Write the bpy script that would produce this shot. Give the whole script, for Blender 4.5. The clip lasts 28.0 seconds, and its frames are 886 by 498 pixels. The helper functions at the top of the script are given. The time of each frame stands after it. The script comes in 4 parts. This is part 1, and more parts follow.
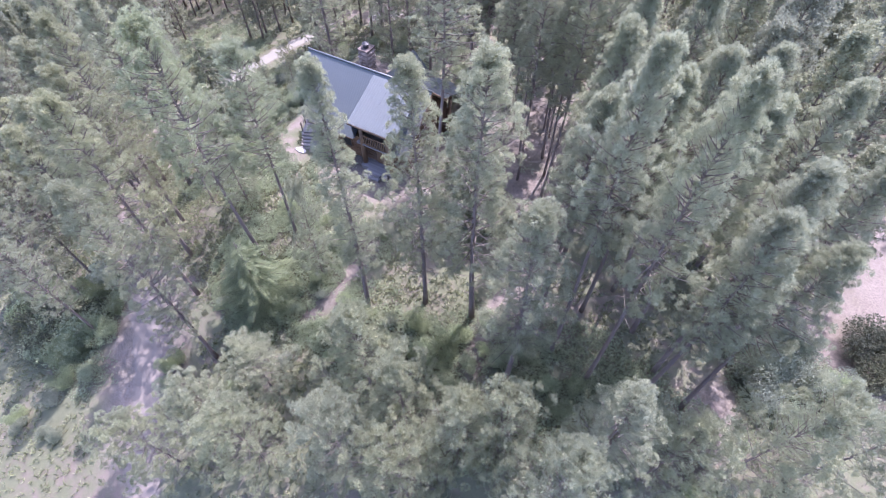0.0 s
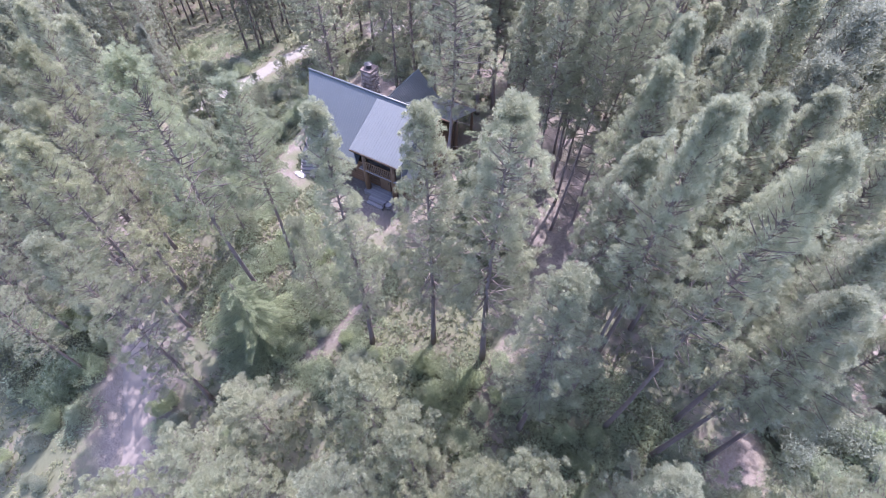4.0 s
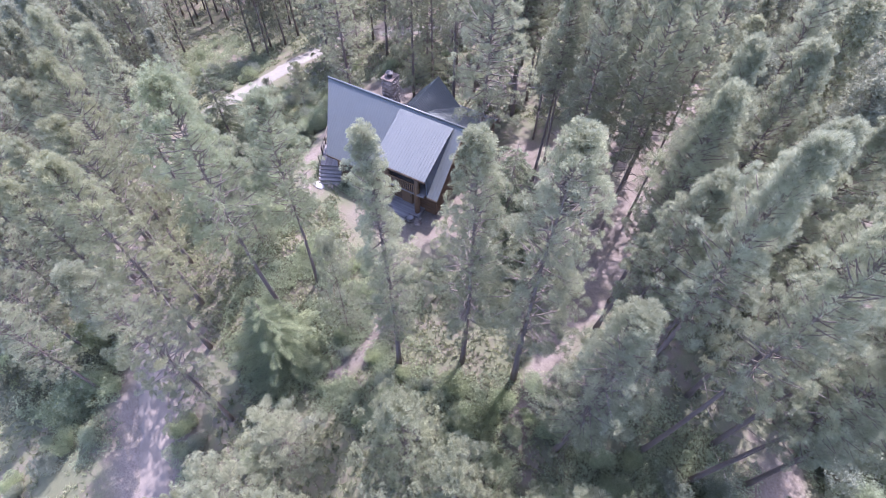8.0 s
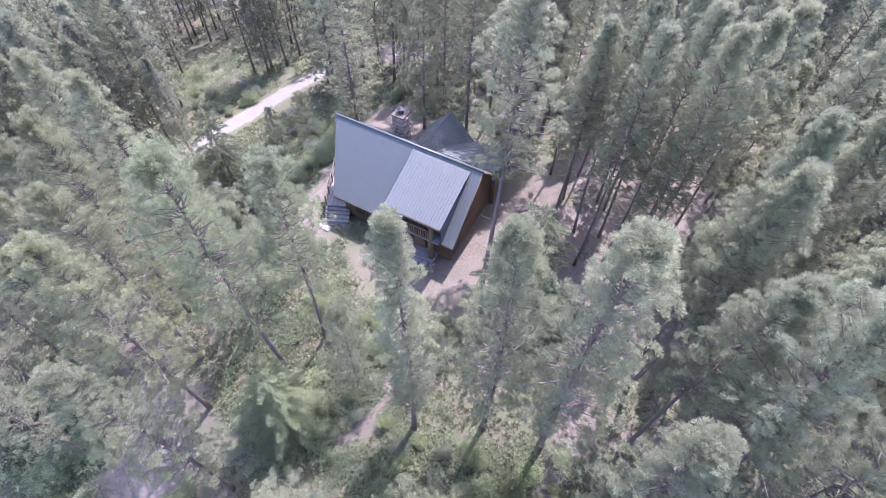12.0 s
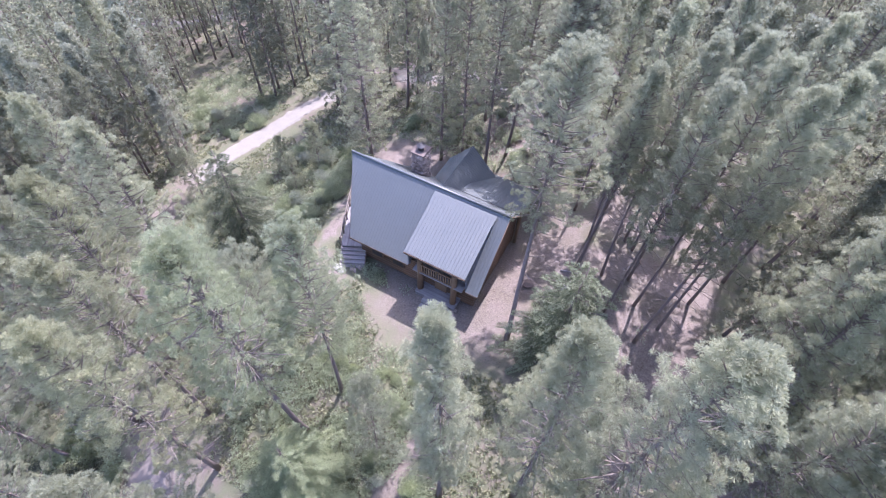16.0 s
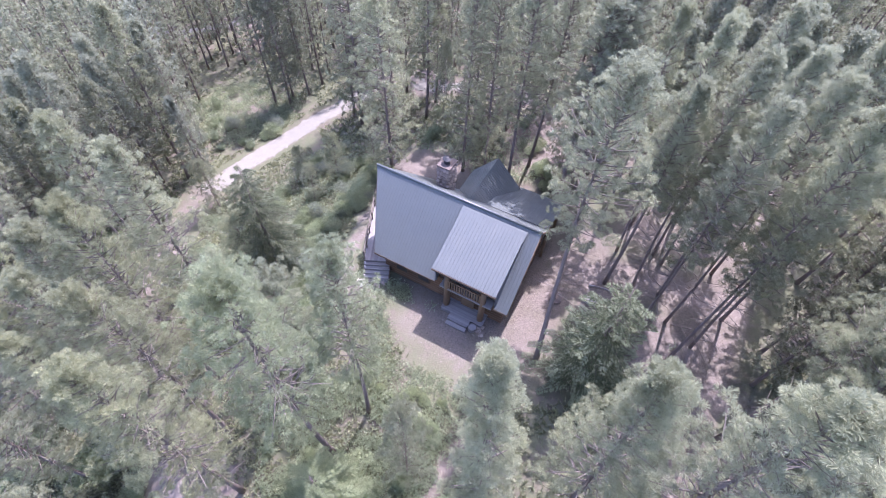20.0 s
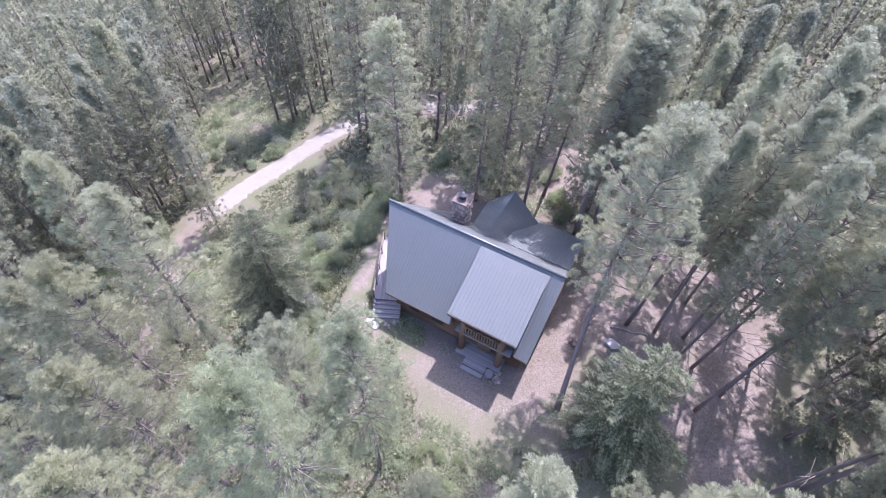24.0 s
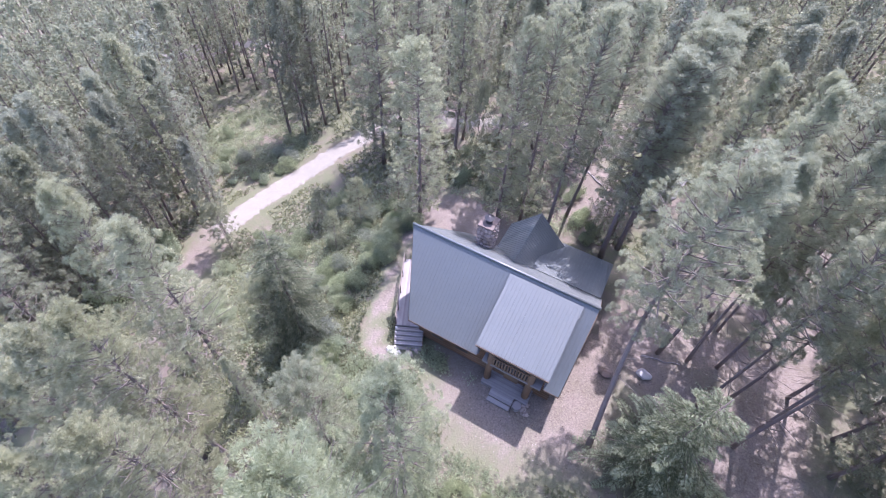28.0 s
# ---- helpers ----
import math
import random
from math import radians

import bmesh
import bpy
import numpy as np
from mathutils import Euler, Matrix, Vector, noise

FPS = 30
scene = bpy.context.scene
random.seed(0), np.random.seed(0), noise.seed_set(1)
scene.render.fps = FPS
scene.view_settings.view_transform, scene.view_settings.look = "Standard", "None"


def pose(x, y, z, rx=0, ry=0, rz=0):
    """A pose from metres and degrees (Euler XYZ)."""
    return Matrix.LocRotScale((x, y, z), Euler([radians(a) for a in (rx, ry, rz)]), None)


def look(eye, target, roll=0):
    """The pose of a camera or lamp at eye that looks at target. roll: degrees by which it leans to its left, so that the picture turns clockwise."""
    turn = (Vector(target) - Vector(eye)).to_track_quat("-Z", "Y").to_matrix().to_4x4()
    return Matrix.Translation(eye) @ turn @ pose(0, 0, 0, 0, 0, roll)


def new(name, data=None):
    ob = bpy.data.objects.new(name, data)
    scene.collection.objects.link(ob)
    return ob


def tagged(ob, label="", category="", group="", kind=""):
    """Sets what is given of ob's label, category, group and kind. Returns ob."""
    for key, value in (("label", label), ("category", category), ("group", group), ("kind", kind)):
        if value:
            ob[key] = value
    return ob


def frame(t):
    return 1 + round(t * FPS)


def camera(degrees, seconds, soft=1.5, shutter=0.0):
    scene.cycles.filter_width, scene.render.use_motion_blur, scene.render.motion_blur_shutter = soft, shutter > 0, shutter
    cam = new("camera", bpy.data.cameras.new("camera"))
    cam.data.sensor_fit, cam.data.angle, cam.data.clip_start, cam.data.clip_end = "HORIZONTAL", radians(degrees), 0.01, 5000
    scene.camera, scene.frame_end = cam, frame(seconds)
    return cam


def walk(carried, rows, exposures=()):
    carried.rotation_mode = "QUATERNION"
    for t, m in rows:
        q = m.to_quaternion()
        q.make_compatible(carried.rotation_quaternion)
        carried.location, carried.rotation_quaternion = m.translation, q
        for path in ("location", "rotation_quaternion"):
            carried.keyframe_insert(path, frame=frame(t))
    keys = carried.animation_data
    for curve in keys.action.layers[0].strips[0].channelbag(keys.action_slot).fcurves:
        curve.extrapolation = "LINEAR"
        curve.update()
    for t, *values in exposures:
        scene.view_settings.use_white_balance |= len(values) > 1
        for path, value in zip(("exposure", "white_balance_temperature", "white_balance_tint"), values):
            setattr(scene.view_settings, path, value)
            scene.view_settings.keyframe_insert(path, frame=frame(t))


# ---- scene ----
cam = camera(84.0, 28.0, soft=1.0)
METRES, EYE, TILT, LEAN, TURN = 8.0, 1.5, 0.0, 0.0, 0.0
PATH = [
    (0, (29.494, -28.528, 30.65), (28.911, -27.495, 29.04), 0.1),
    (0.5, (29.381, -28.282, 30.635), (28.799, -27.25, 29.024), 0.2),
    (1, (29.23, -27.966, 30.61), (28.646, -26.932, 29.001), 0.1),
    (1.5, (28.935, -27.51, 30.599), (28.351, -26.472, 28.992), 0.3),
    (2, (28.55, -26.944, 30.636), (27.967, -25.904, 29.03), 0.4),
    (2.5, (28.242, -26.505, 30.661), (27.66, -25.467, 29.054), 0.4),
    (3, (27.864, -26.217, 30.689), (27.291, -25.181, 29.077), 0.6),
    (3.5, (27.499, -26.123, 30.676), (26.93, -25.085, 29.063), 0.7),
    (5.5, (25.982, -26.543, 30.632), (25.423, -25.497, 29.021), 1.2),
    (6, (25.595, -26.521, 30.608), (25.041, -25.476, 28.995), 1.3),
    (7, (24.983, -26.336, 30.527), (24.434, -25.292, 28.911), 1.5),
    (8, (24.302, -25.935, 30.616), (23.76, -24.89, 28.998), 1.8),
    (9, (23.594, -25.276, 30.662), (23.055, -24.229, 29.045), 1.8),
    (10, (22.818, -24.552, 30.694), (22.281, -23.499, 29.081), 1.9),
    (11, (21.993, -23.745, 30.662), (21.456, -22.691, 29.049), 2.0),
    (12, (21.134, -22.895, 30.678), (20.597, -21.84, 29.066), 2.1),
    (12.5, (20.67, -22.535, 30.706), (20.134, -21.477, 29.096), 2.3),
    (14.5, (19.039, -21.228, 30.804), (18.502, -20.166, 29.197), 2.3),
    (15, (18.644, -20.969, 30.832), (18.107, -19.907, 29.225), 2.3),
    (16, (17.908, -20.606, 30.764), (17.371, -19.536, 29.163), 2.6),
    (17, (17.22, -20.434, 30.664), (16.68, -19.362, 29.065), 2.5),
    (18, (16.601, -20.329, 30.584), (16.055, -19.256, 28.987), 2.3),
    (19, (16.211, -20.355, 30.645), (15.661, -19.285, 29.048), 2.1),
    (20, (15.84, -20.384, 30.635), (15.29, -19.311, 29.039), 2.2),
    (21, (15.435, -20.169, 30.717), (14.889, -19.092, 29.123), 2.5),
    (21.5, (15.216, -19.906, 30.72), (14.67, -18.829, 29.126), 2.4),
    (23.5, (13.762, -18.72, 30.37), (13.213, -17.626, 28.788), 3.1),
    (24, (13.296, -18.284, 30.574), (12.75, -17.195, 28.988), 3.0),
    (25, (12.48, -17.708, 30.68), (11.929, -16.614, 29.099), 3.0),
    (26, (11.637, -17.519, 30.498), (11.091, -16.41, 28.925), 3.6),
    (27, (11.158, -17.504, 30.254), (10.61, -16.392, 28.684), 3.8),
    (28, (10.982, -17.428, 30.392), (10.427, -16.329, 28.815), 3.2),
]
walk(cam, [(t, look(eye, target, roll)) for t, eye, target, roll in PATH], [(0.0, 2.6, 5870, 33)])

# ---- world, sun ----
SUN_EL, SUN_AZ = 60.5, -1.0          # degrees above the ground; degrees from +y towards -x
world = bpy.data.worlds.new("sky")
scene.world = world
world.use_nodes = True
wt = world.node_tree
sky = wt.nodes.new("ShaderNodeTexSky")
sky.sky_type, sky.sun_disc = "NISHITA", False
sky.sun_elevation, sky.sun_rotation = radians(SUN_EL), radians(SUN_AZ)
sky.air_density, sky.dust_density = 1.0, 2.0
wt.nodes["Background"].inputs["Strength"].default_value = 0.125
wt.links.new(sky.outputs[0], wt.nodes["Background"].inputs["Color"])
sun = new("sun", bpy.data.lights.new("sun", "SUN"))
sun.data.energy, sun.data.angle, sun.data.color = 2.15, radians(0.55), (1.0, 0.96, 0.92)
_s = Vector((-math.sin(radians(SUN_AZ)) * math.cos(radians(SUN_EL)), math.cos(radians(SUN_AZ)) * math.cos(radians(SUN_EL)), math.sin(radians(SUN_EL))))
sun.matrix_world = look(_s * 120, (0, 0, 0))


# ---- materials ----
def material(name, rough=0.8, metal=0.0, spec=0.4):
    m = bpy.data.materials.new(name)
    m.use_nodes = True
    b = m.node_tree.nodes["Principled BSDF"]
    b.inputs["Roughness"].default_value, b.inputs["Metallic"].default_value = rough, metal
    b.inputs["Specular IOR Level"].default_value = spec
    return m, m.node_tree, b


def node(nt, kind, **inputs):
    n = nt.nodes.new(kind)
    for k, v in inputs.items():
        n.inputs[k.replace("_", " ")].default_value = v
    return n


def ramp(nt, source, stops):
    r = nt.nodes.new("ShaderNodeValToRGB")
    while len(r.color_ramp.elements) < len(stops):
        r.color_ramp.elements.new(0.5)
    for e, (at, c) in zip(r.color_ramp.elements, stops):
        e.position, e.color = at, (*c, 1)
    nt.links.new(source, r.inputs[0])
    return r.outputs[0]


def mixed(nt, fac, a, b, mode="MIX"):
    m = nt.nodes.new("ShaderNodeMix")
    m.data_type, m.blend_type = "RGBA", mode
    for sock, v in ((m.inputs[0], fac), (m.inputs[6], a), (m.inputs[7], b)):
        if isinstance(v, (int, float)):
            sock.default_value = v
        elif isinstance(v, tuple):
            sock.default_value = (*v, 1)
        else:
            nt.links.new(v, sock)
    return m.outputs[2]


def coords(nt, space="Object"):
    return nt.nodes.new("ShaderNodeTexCoord").outputs[space]


def noise_of(nt, vec, scale, detail=4.0, rough=0.6):
    n = node(nt, "ShaderNodeTexNoise", Scale=scale, Detail=detail, Roughness=rough)
    nt.links.new(vec, n.inputs["Vector"])
    return n.outputs["Fac"]


def bump_to(nt, b, height, strength, dist=0.02):
    n = node(nt, "ShaderNodeBump", Strength=strength, Distance=dist)
    nt.links.new(height, n.inputs["Height"])
    nt.links.new(n.outputs[0], b.inputs["Normal"])


def plain(name, lo, hi, scale=6.0, rough=0.8, metal=0.0, bump=0.3, spec=0.4, vary=0.0):
    """Two-scale mottled surface between two colours; vary: how far single pieces differ."""
    m, nt, b = material(name, rough, metal, spec)
    v = coords(nt)
    col = mixed(nt, noise_of(nt, v, scale), lo, hi)
    fine = noise_of(nt, v, scale * 9)
    col = mixed(nt, 0.35, col, ramp(nt, fine, ((0.3, lo), (0.7, hi))))
    if vary:
        o = nt.nodes.new("ShaderNodeObjectInfo").outputs["Random"]
        col = mixed(nt, vary, col, ramp(nt, o, ((0.0, tuple(0.55 * c for c in lo)), (1.0, tuple(min(1, 1.25 * c) for c in hi)))))
    nt.links.new(col, b.inputs["Base Color"])
    bump_to(nt, b, fine, bump)
    return m


def foliage(name, dark, light, tip, glow=0.35, scale=0.9, vary=1.0, fleck=0.6):
    """Leaves or needles: colour by whole plant, by clump and by single leaf, with light passing through."""
    m, nt, b = material(name, 0.75, 0.0, 0.15)
    v = coords(nt, "Object")
    geo = nt.nodes.new("ShaderNodeNewGeometry")
    col = mixed(nt, ramp(nt, noise_of(nt, v, scale, 2.0), ((0.36, (0, 0, 0)), (0.64, (1, 1, 1)))), dark, light)
    isl = geo.outputs["Random Per Island"]
    col = mixed(nt, ramp(nt, isl, ((0.3, (0, 0, 0)), (1.0, (fleck, fleck, fleck)))), col, tip)
    obj = nt.nodes.new("ShaderNodeObjectInfo").outputs["Random"]
    hue = node(nt, "ShaderNodeHueSaturation")
    r = ramp(nt, obj, ((0.0, (1 - 0.14 * vary,) * 3), (1.0, (1 + 0.14 * vary,) * 3)))
    nt.links.new(r, hue.inputs["Value"])
    h2 = node(nt, "ShaderNodeMapRange")
    h2.inputs[3].default_value, h2.inputs[4].default_value = 0.5 - 0.004 * vary, 0.5 + 0.016 * vary
    w = nt.nodes.new("ShaderNodeMath")
    w.operation = "FRACT"
    w2 = nt.nodes.new("ShaderNodeMath")
    w2.operation = "MULTIPLY"
    w2.inputs[1].default_value = 7.3
    nt.links.new(obj, w2.inputs[0])
    nt.links.new(w2.outputs[0], w.inputs[0])
    nt.links.new(w.outputs[0], h2.inputs[0])
    nt.links.new(h2.outputs[0], hue.inputs["Hue"])
    sat = node(nt, "ShaderNodeMapRange")
    sat.inputs[3].default_value, sat.inputs[4].default_value = 1.0 + 0.18 * vary, 1.0 - 0.15 * vary
    nt.links.new(w.outputs[0], sat.inputs[0])
    nt.links.new(sat.outputs[0], hue.inputs["Saturation"])
    nt.links.new(col, hue.inputs["Color"])
    wood = noise_of(nt, geo.outputs["Position"], 0.22, 1.0)
    nt.links.new(mixed(nt, 1.0, hue.outputs[0], ramp(nt, wood, ((0.3, (0.78, 0.8, 0.84)), (0.7, (1.1, 1.08, 1.0)))), "MULTIPLY"), b.inputs["Base Color"])
    tr = node(nt, "ShaderNodeBsdfTranslucent")
    nt.links.new(hue.outputs[0], tr.inputs["Color"])
    mx = nt.nodes.new("ShaderNodeMixShader")
    mx.inputs[0].default_value = glow
    nt.links.new(b.outputs[0], mx.inputs[1])
    nt.links.new(tr.outputs[0], mx.inputs[2])
    nt.links.new(mx.outputs[0], nt.nodes["Material Output"].inputs["Surface"])
    return m


NEEDLES = foliage("pine_needles", (0.252, 0.268, 0.181), (0.352, 0.374, 0.26), (0.388, 0.41, 0.296), 0.54, 2.0, 0.5, 0.2)
# needles of the further, sparser pines: crown self-shade put into a darker colour
SHADENEEDLES = foliage("grey_pine_needles", (0.198, 0.21, 0.145), (0.318, 0.332, 0.238), (0.375, 0.388, 0.29), 0.5, 1.2, 1.2, 0.25)
FIR = foliage("fir_needles", (0.07, 0.085, 0.052), (0.13, 0.152, 0.095), (0.3, 0.33, 0.22), 0.45, 0.9, 0.25)
PALEFIR = foliage("pale_fir_needles", (0.08, 0.1, 0.06), (0.15, 0.178, 0.108), (0.3, 0.33, 0.225), 0.5, 0.9, 0.25)
FIRTIP = foliage("fir_shoots", (0.13, 0.15, 0.1), (0.2, 0.225, 0.15), (0.28, 0.3, 0.21), 0.45, 0.9, 0.25)
PALESHOOT = foliage("pale_fir_shoots", (0.2, 0.235, 0.15), (0.32, 0.36, 0.24), (0.46, 0.5, 0.36), 0.5, 0.9, 0.25)
SAPSHOOT = foliage("young_fir_shoots", (0.26, 0.305, 0.185), (0.34, 0.39, 0.24), (0.44, 0.48, 0.33), 0.55, 0.9, 0.25)
GREENNEEDLES = foliage("green_pine_needles", (0.228, 0.24, 0.155), (0.355, 0.37, 0.252), (0.415, 0.428, 0.31), 0.55, 2.0, 0.8, 0.2)
YELLOWNEEDLES = foliage("bright_pine_needles", (0.222, 0.25, 0.152), (0.35, 0.384, 0.25), (0.415, 0.446, 0.312), 0.57, 2.0, 0.4, 0.2)
SAPFIR = foliage("young_fir_needles", (0.215, 0.26, 0.155), (0.31, 0.36, 0.225), (0.43, 0.475, 0.32), 0.58, 0.9, 0.25)
LEAVES = foliage("shrub_leaves", (0.23, 0.27, 0.165), (0.345, 0.39, 0.25), (0.49, 0.53, 0.37), 0.6)
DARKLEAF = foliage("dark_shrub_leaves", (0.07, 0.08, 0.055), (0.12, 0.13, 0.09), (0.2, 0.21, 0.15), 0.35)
GREYLEAF = foliage("grey_shrub_leaves", (0.18, 0.21, 0.16), (0.27, 0.3, 0.23), (0.4, 0.42, 0.35), 0.45)
GRASS = foliage("grass_blades", (0.16, 0.182, 0.1), (0.245, 0.26, 0.145), (0.38, 0.36, 0.245), 0.4, 0.25)
BARK = plain("pine_bark", (0.11, 0.09, 0.082), (0.25, 0.205, 0.19), 5.0, 0.95, 0, 0.8, 0.1, 0.15)
TWIG = plain("dead_twigs", (0.1, 0.085, 0.075), (0.22, 0.19, 0.17), 4.0, 0.9, 0, 0.3, 0.1)
LOG = plain("orange_log", (0.075, 0.046, 0.03), (0.14, 0.086, 0.054), 3.0, 0.6, 0, 0.4, 0.3, 0.25)
PINEWOOD = plain("golden_pine_wood", (0.115, 0.076, 0.05), (0.19, 0.128, 0.086), 4.0, 0.6, 0, 0.3, 0.3, 0.2)
DECKING = plain("weathered_deck_board", (0.16, 0.15, 0.15), (0.27, 0.255, 0.255), 3.0, 0.85, 0, 0.3, 0.2, 0.3)
STONE = plain("fieldstone", (0.15, 0.12, 0.105), (0.34, 0.285, 0.255), 3.0, 0.9, 0, 0.7, 0.2, 0.5)
MORTAR = plain("mortar", (0.15, 0.125, 0.11), (0.24, 0.205, 0.185), 8.0, 0.95)
PALE = plain("pale_rock", (0.3, 0.285, 0.27), (0.5, 0.48, 0.465), 4.0, 0.9, 0, 0.6, 0.2, 0.2)
BROWNROCK = plain("brown_rock", (0.08, 0.062, 0.055), (0.16, 0.13, 0.118), 4.0, 0.9, 0, 0.7)
DARKIRON = plain("dark_iron", (0.03, 0.03, 0.035), (0.07, 0.07, 0.075), 9.0, 0.5, 0.6, 0.2)
BLUESTEEL = plain("slate_blue_cladding", (0.07, 0.085, 0.12), (0.11, 0.13, 0.17), 2.0, 0.5, 0.0, 0.1)
FASCIA = plain("brown_fascia", (0.085, 0.058, 0.042), (0.14, 0.094, 0.066), 4.0, 0.7)


def metal_roof():
    m, nt, b = material("painted_roof_metal", 0.38, 0.0, 0.5)
    v = coords(nt)
    col = mixed(nt, noise_of(nt, v, 0.5), (0.087, 0.099, 0.1), (0.105, 0.117, 0.118))
    col = mixed(nt, ramp(nt, noise_of(nt, v, 3.0, 8.0), ((0.45, (0, 0, 0)), (0.75, (0.35, 0.35, 0.35)))), col, (0.08, 0.092, 0.088))
    nt.links.new(col, b.inputs["Base Color"])
    nt.links.new(ramp(nt, noise_of(nt, v, 1.2), ((0.3, (0.3, 0.3, 0.3)), (0.7, (0.5, 0.5, 0.5)))), b.inputs["Roughness"])
    bump_to(nt, b, noise_of(nt, v, 2.5, 2.0), 0.05, 0.02)
    return m


ROOF = metal_roof()


def ground_material():
    m, nt, b = material("forest_ground", 0.95, 0.0, 0.15)
    v = coords(nt)
    att = nt.nodes.new("ShaderNodeAttribute")
    att.attribute_name = "bare"
    big, mid, fine = noise_of(nt, v, 0.12, 5.0), noise_of(nt, v, 0.9, 6.0, 0.65), noise_of(nt, v, 9.0, 5.0, 0.7)
    green = mixed(nt, fine, (0.055, 0.062, 0.036), (0.15, 0.155, 0.1))
    duff = mixed(nt, fine, (0.085, 0.068, 0.058), (0.18, 0.148, 0.13))
    speck = noise_of(nt, v, 26.0, 3.0, 0.7)
    dirt = mixed(nt, mid, (0.125, 0.104, 0.091), (0.235, 0.206, 0.185))
    dirt = mixed(nt, ramp(nt, noise_of(nt, v, 0.45, 6.0, 0.7), ((0.42, (0, 0, 0)), (0.6, (0.75, 0.75, 0.75)))), dirt, mixed(nt, fine, (0.075, 0.066, 0.05), (0.17, 0.155, 0.12)))
    dirt = mixed(nt, ramp(nt, fine, ((0.35, (0.55, 0.55, 0.55)), (0.6, (0, 0, 0)))), dirt, (0.1, 0.08, 0.072))
    dirt = mixed(nt, 1.0, dirt, ramp(nt, speck, ((0.32, (0.78, 0.78, 0.78)), (0.5, (1.0, 1.0, 1.0)), (0.7, (1.2, 1.19, 1.17)))), "MULTIPLY")
    dirt = mixed(nt, 1.0, dirt, ramp(nt, noise_of(nt, v, 4.5, 6.0, 0.75), ((0.34, (0.8, 0.79, 0.76)), (0.5, (1.0, 1.0, 1.0)), (0.66, (1.14, 1.13, 1.11)))), "MULTIPLY")
    wild = mixed(nt, ramp(nt, mixed(nt, 0.5, big, mid), ((0.38, (0, 0, 0)), (0.52, (1, 1, 1)))), duff, green)
    add = nt.nodes.new("ShaderNodeMath")
    add.operation = "ADD"
    nt.links.new(att.outputs["Fac"], add.inputs[0])
    sub = nt.nodes.new("ShaderNodeMath")
    sub.operation = "MULTIPLY_ADD"
    sub.inputs[1].default_value, sub.inputs[2].default_value = 0.9, -0.45
    nt.links.new(mid, sub.inputs[0])
    nt.links.new(sub.outputs[0], add.inputs[1])
    col = mixed(nt, ramp(nt, add.outputs[0], ((0.38, (0, 0, 0)), (0.62, (1, 1, 1)))), wild, dirt)
    nt.links.new(col, b.inputs["Base Color"])
    bump_to(nt, b, mixed(nt, 0.5, mid, fine), 0.9, 0.08)
    return m


GROUND = ground_material()


def road_material(name, lo, hi):
    """Dusty gravel, worn pale in the middle, that thins out into the soil along its ragged edge."""
    m, nt, b = material(name, 0.95, 0.0, 0.15)
    v = coords(nt)
    att = nt.nodes.new("ShaderNodeAttribute")
    att.attribute_name = "middle"
    mid, fine = noise_of(nt, v, 1.3, 6.0, 0.65), noise_of(nt, v, 11.0, 5.0, 0.7)
    gravel = mixed(nt, mixed(nt, 0.45, mid, fine), lo, hi)
    soil = mixed(nt, fine, (0.08, 0.07, 0.055), (0.19, 0.165, 0.14))
    add = nt.nodes.new("ShaderNodeMath")
    add.operation = "MULTIPLY_ADD"
    add.inputs[1].default_value = 1.5
    nt.links.new(mixed(nt, 0.35, mid, fine), add.inputs[0])
    nt.links.new(att.outputs["Fac"], add.inputs[2])
    nt.links.new(mixed(nt, ramp(nt, add.outputs[0], ((0.0, (0, 0, 0)), (0.85, (0, 0, 0)), (1.0, (1, 1, 1)))), soil, gravel), b.inputs["Base Color"])
    bump_to(nt, b, mixed(nt, 0.5, mid, fine), 0.8, 0.06)
    return m


ROAD = road_material("pale_gravel_road", (0.136, 0.128, 0.11), (0.238, 0.227, 0.2))
# copy for the lower drive, darkened so its colour carries tree shade
SHADEROAD = road_material("dusty_dirt_road", (0.115, 0.094, 0.08), (0.235, 0.206, 0.18))


# ---- shared builders ----
def obj(name, verts, faces, mat, parent=None, label="", smooth=False):
    me = bpy.data.meshes.new(name)
    me.from_pydata([tuple(v) for v in verts], [], [tuple(f) for f in faces])
    me.materials.append(mat)
    if smooth:
        me.polygons.foreach_set("use_smooth", [True] * len(me.polygons))
    me.update()
    ob = new(name, me)
    if parent is not None:
        ob.parent = parent
    if label:
        ob["label"] = label
    return ob


def part(name, bm, mat, parent, label="", smooth=False):
    me = bpy.data.meshes.new(name)
    bm.to_mesh(me)
    bm.free()
    me.materials.append(mat)
    if smooth:
        me.polygons.foreach_set("use_smooth", [True] * len(me.polygons))
    ob = new(name, me)
    ob.parent = parent
    if label:
        ob["label"] = label
    return ob


def share(name, me, m, parent):
    """One more object on a mesh that exists already."""
    ob = new(name, me)
    ob.parent = parent
    ob.matrix_basis = m
    return ob


def tri_mesh(name, v, f, mat, smooth=False):
    """A mesh from arrays of corners and triangles."""
    me = bpy.data.meshes.new(name)
    me.vertices.add(len(v))
    me.vertices.foreach_set("co", np.ascontiguousarray(v, dtype=np.float32).ravel())
    me.loops.add(len(f) * 3)
    me.loops.foreach_set("vertex_index", np.ascontiguousarray(f, dtype=np.int32).ravel())
    me.polygons.add(len(f))
    me.polygons.foreach_set("loop_start", np.arange(0, len(f) * 3, 3, dtype=np.int32))
    if smooth:
        me.polygons.foreach_set("use_smooth", np.ones(len(f), dtype=bool))
    me.materials.append(mat)
    me.update(calc_edges=True)
    return me


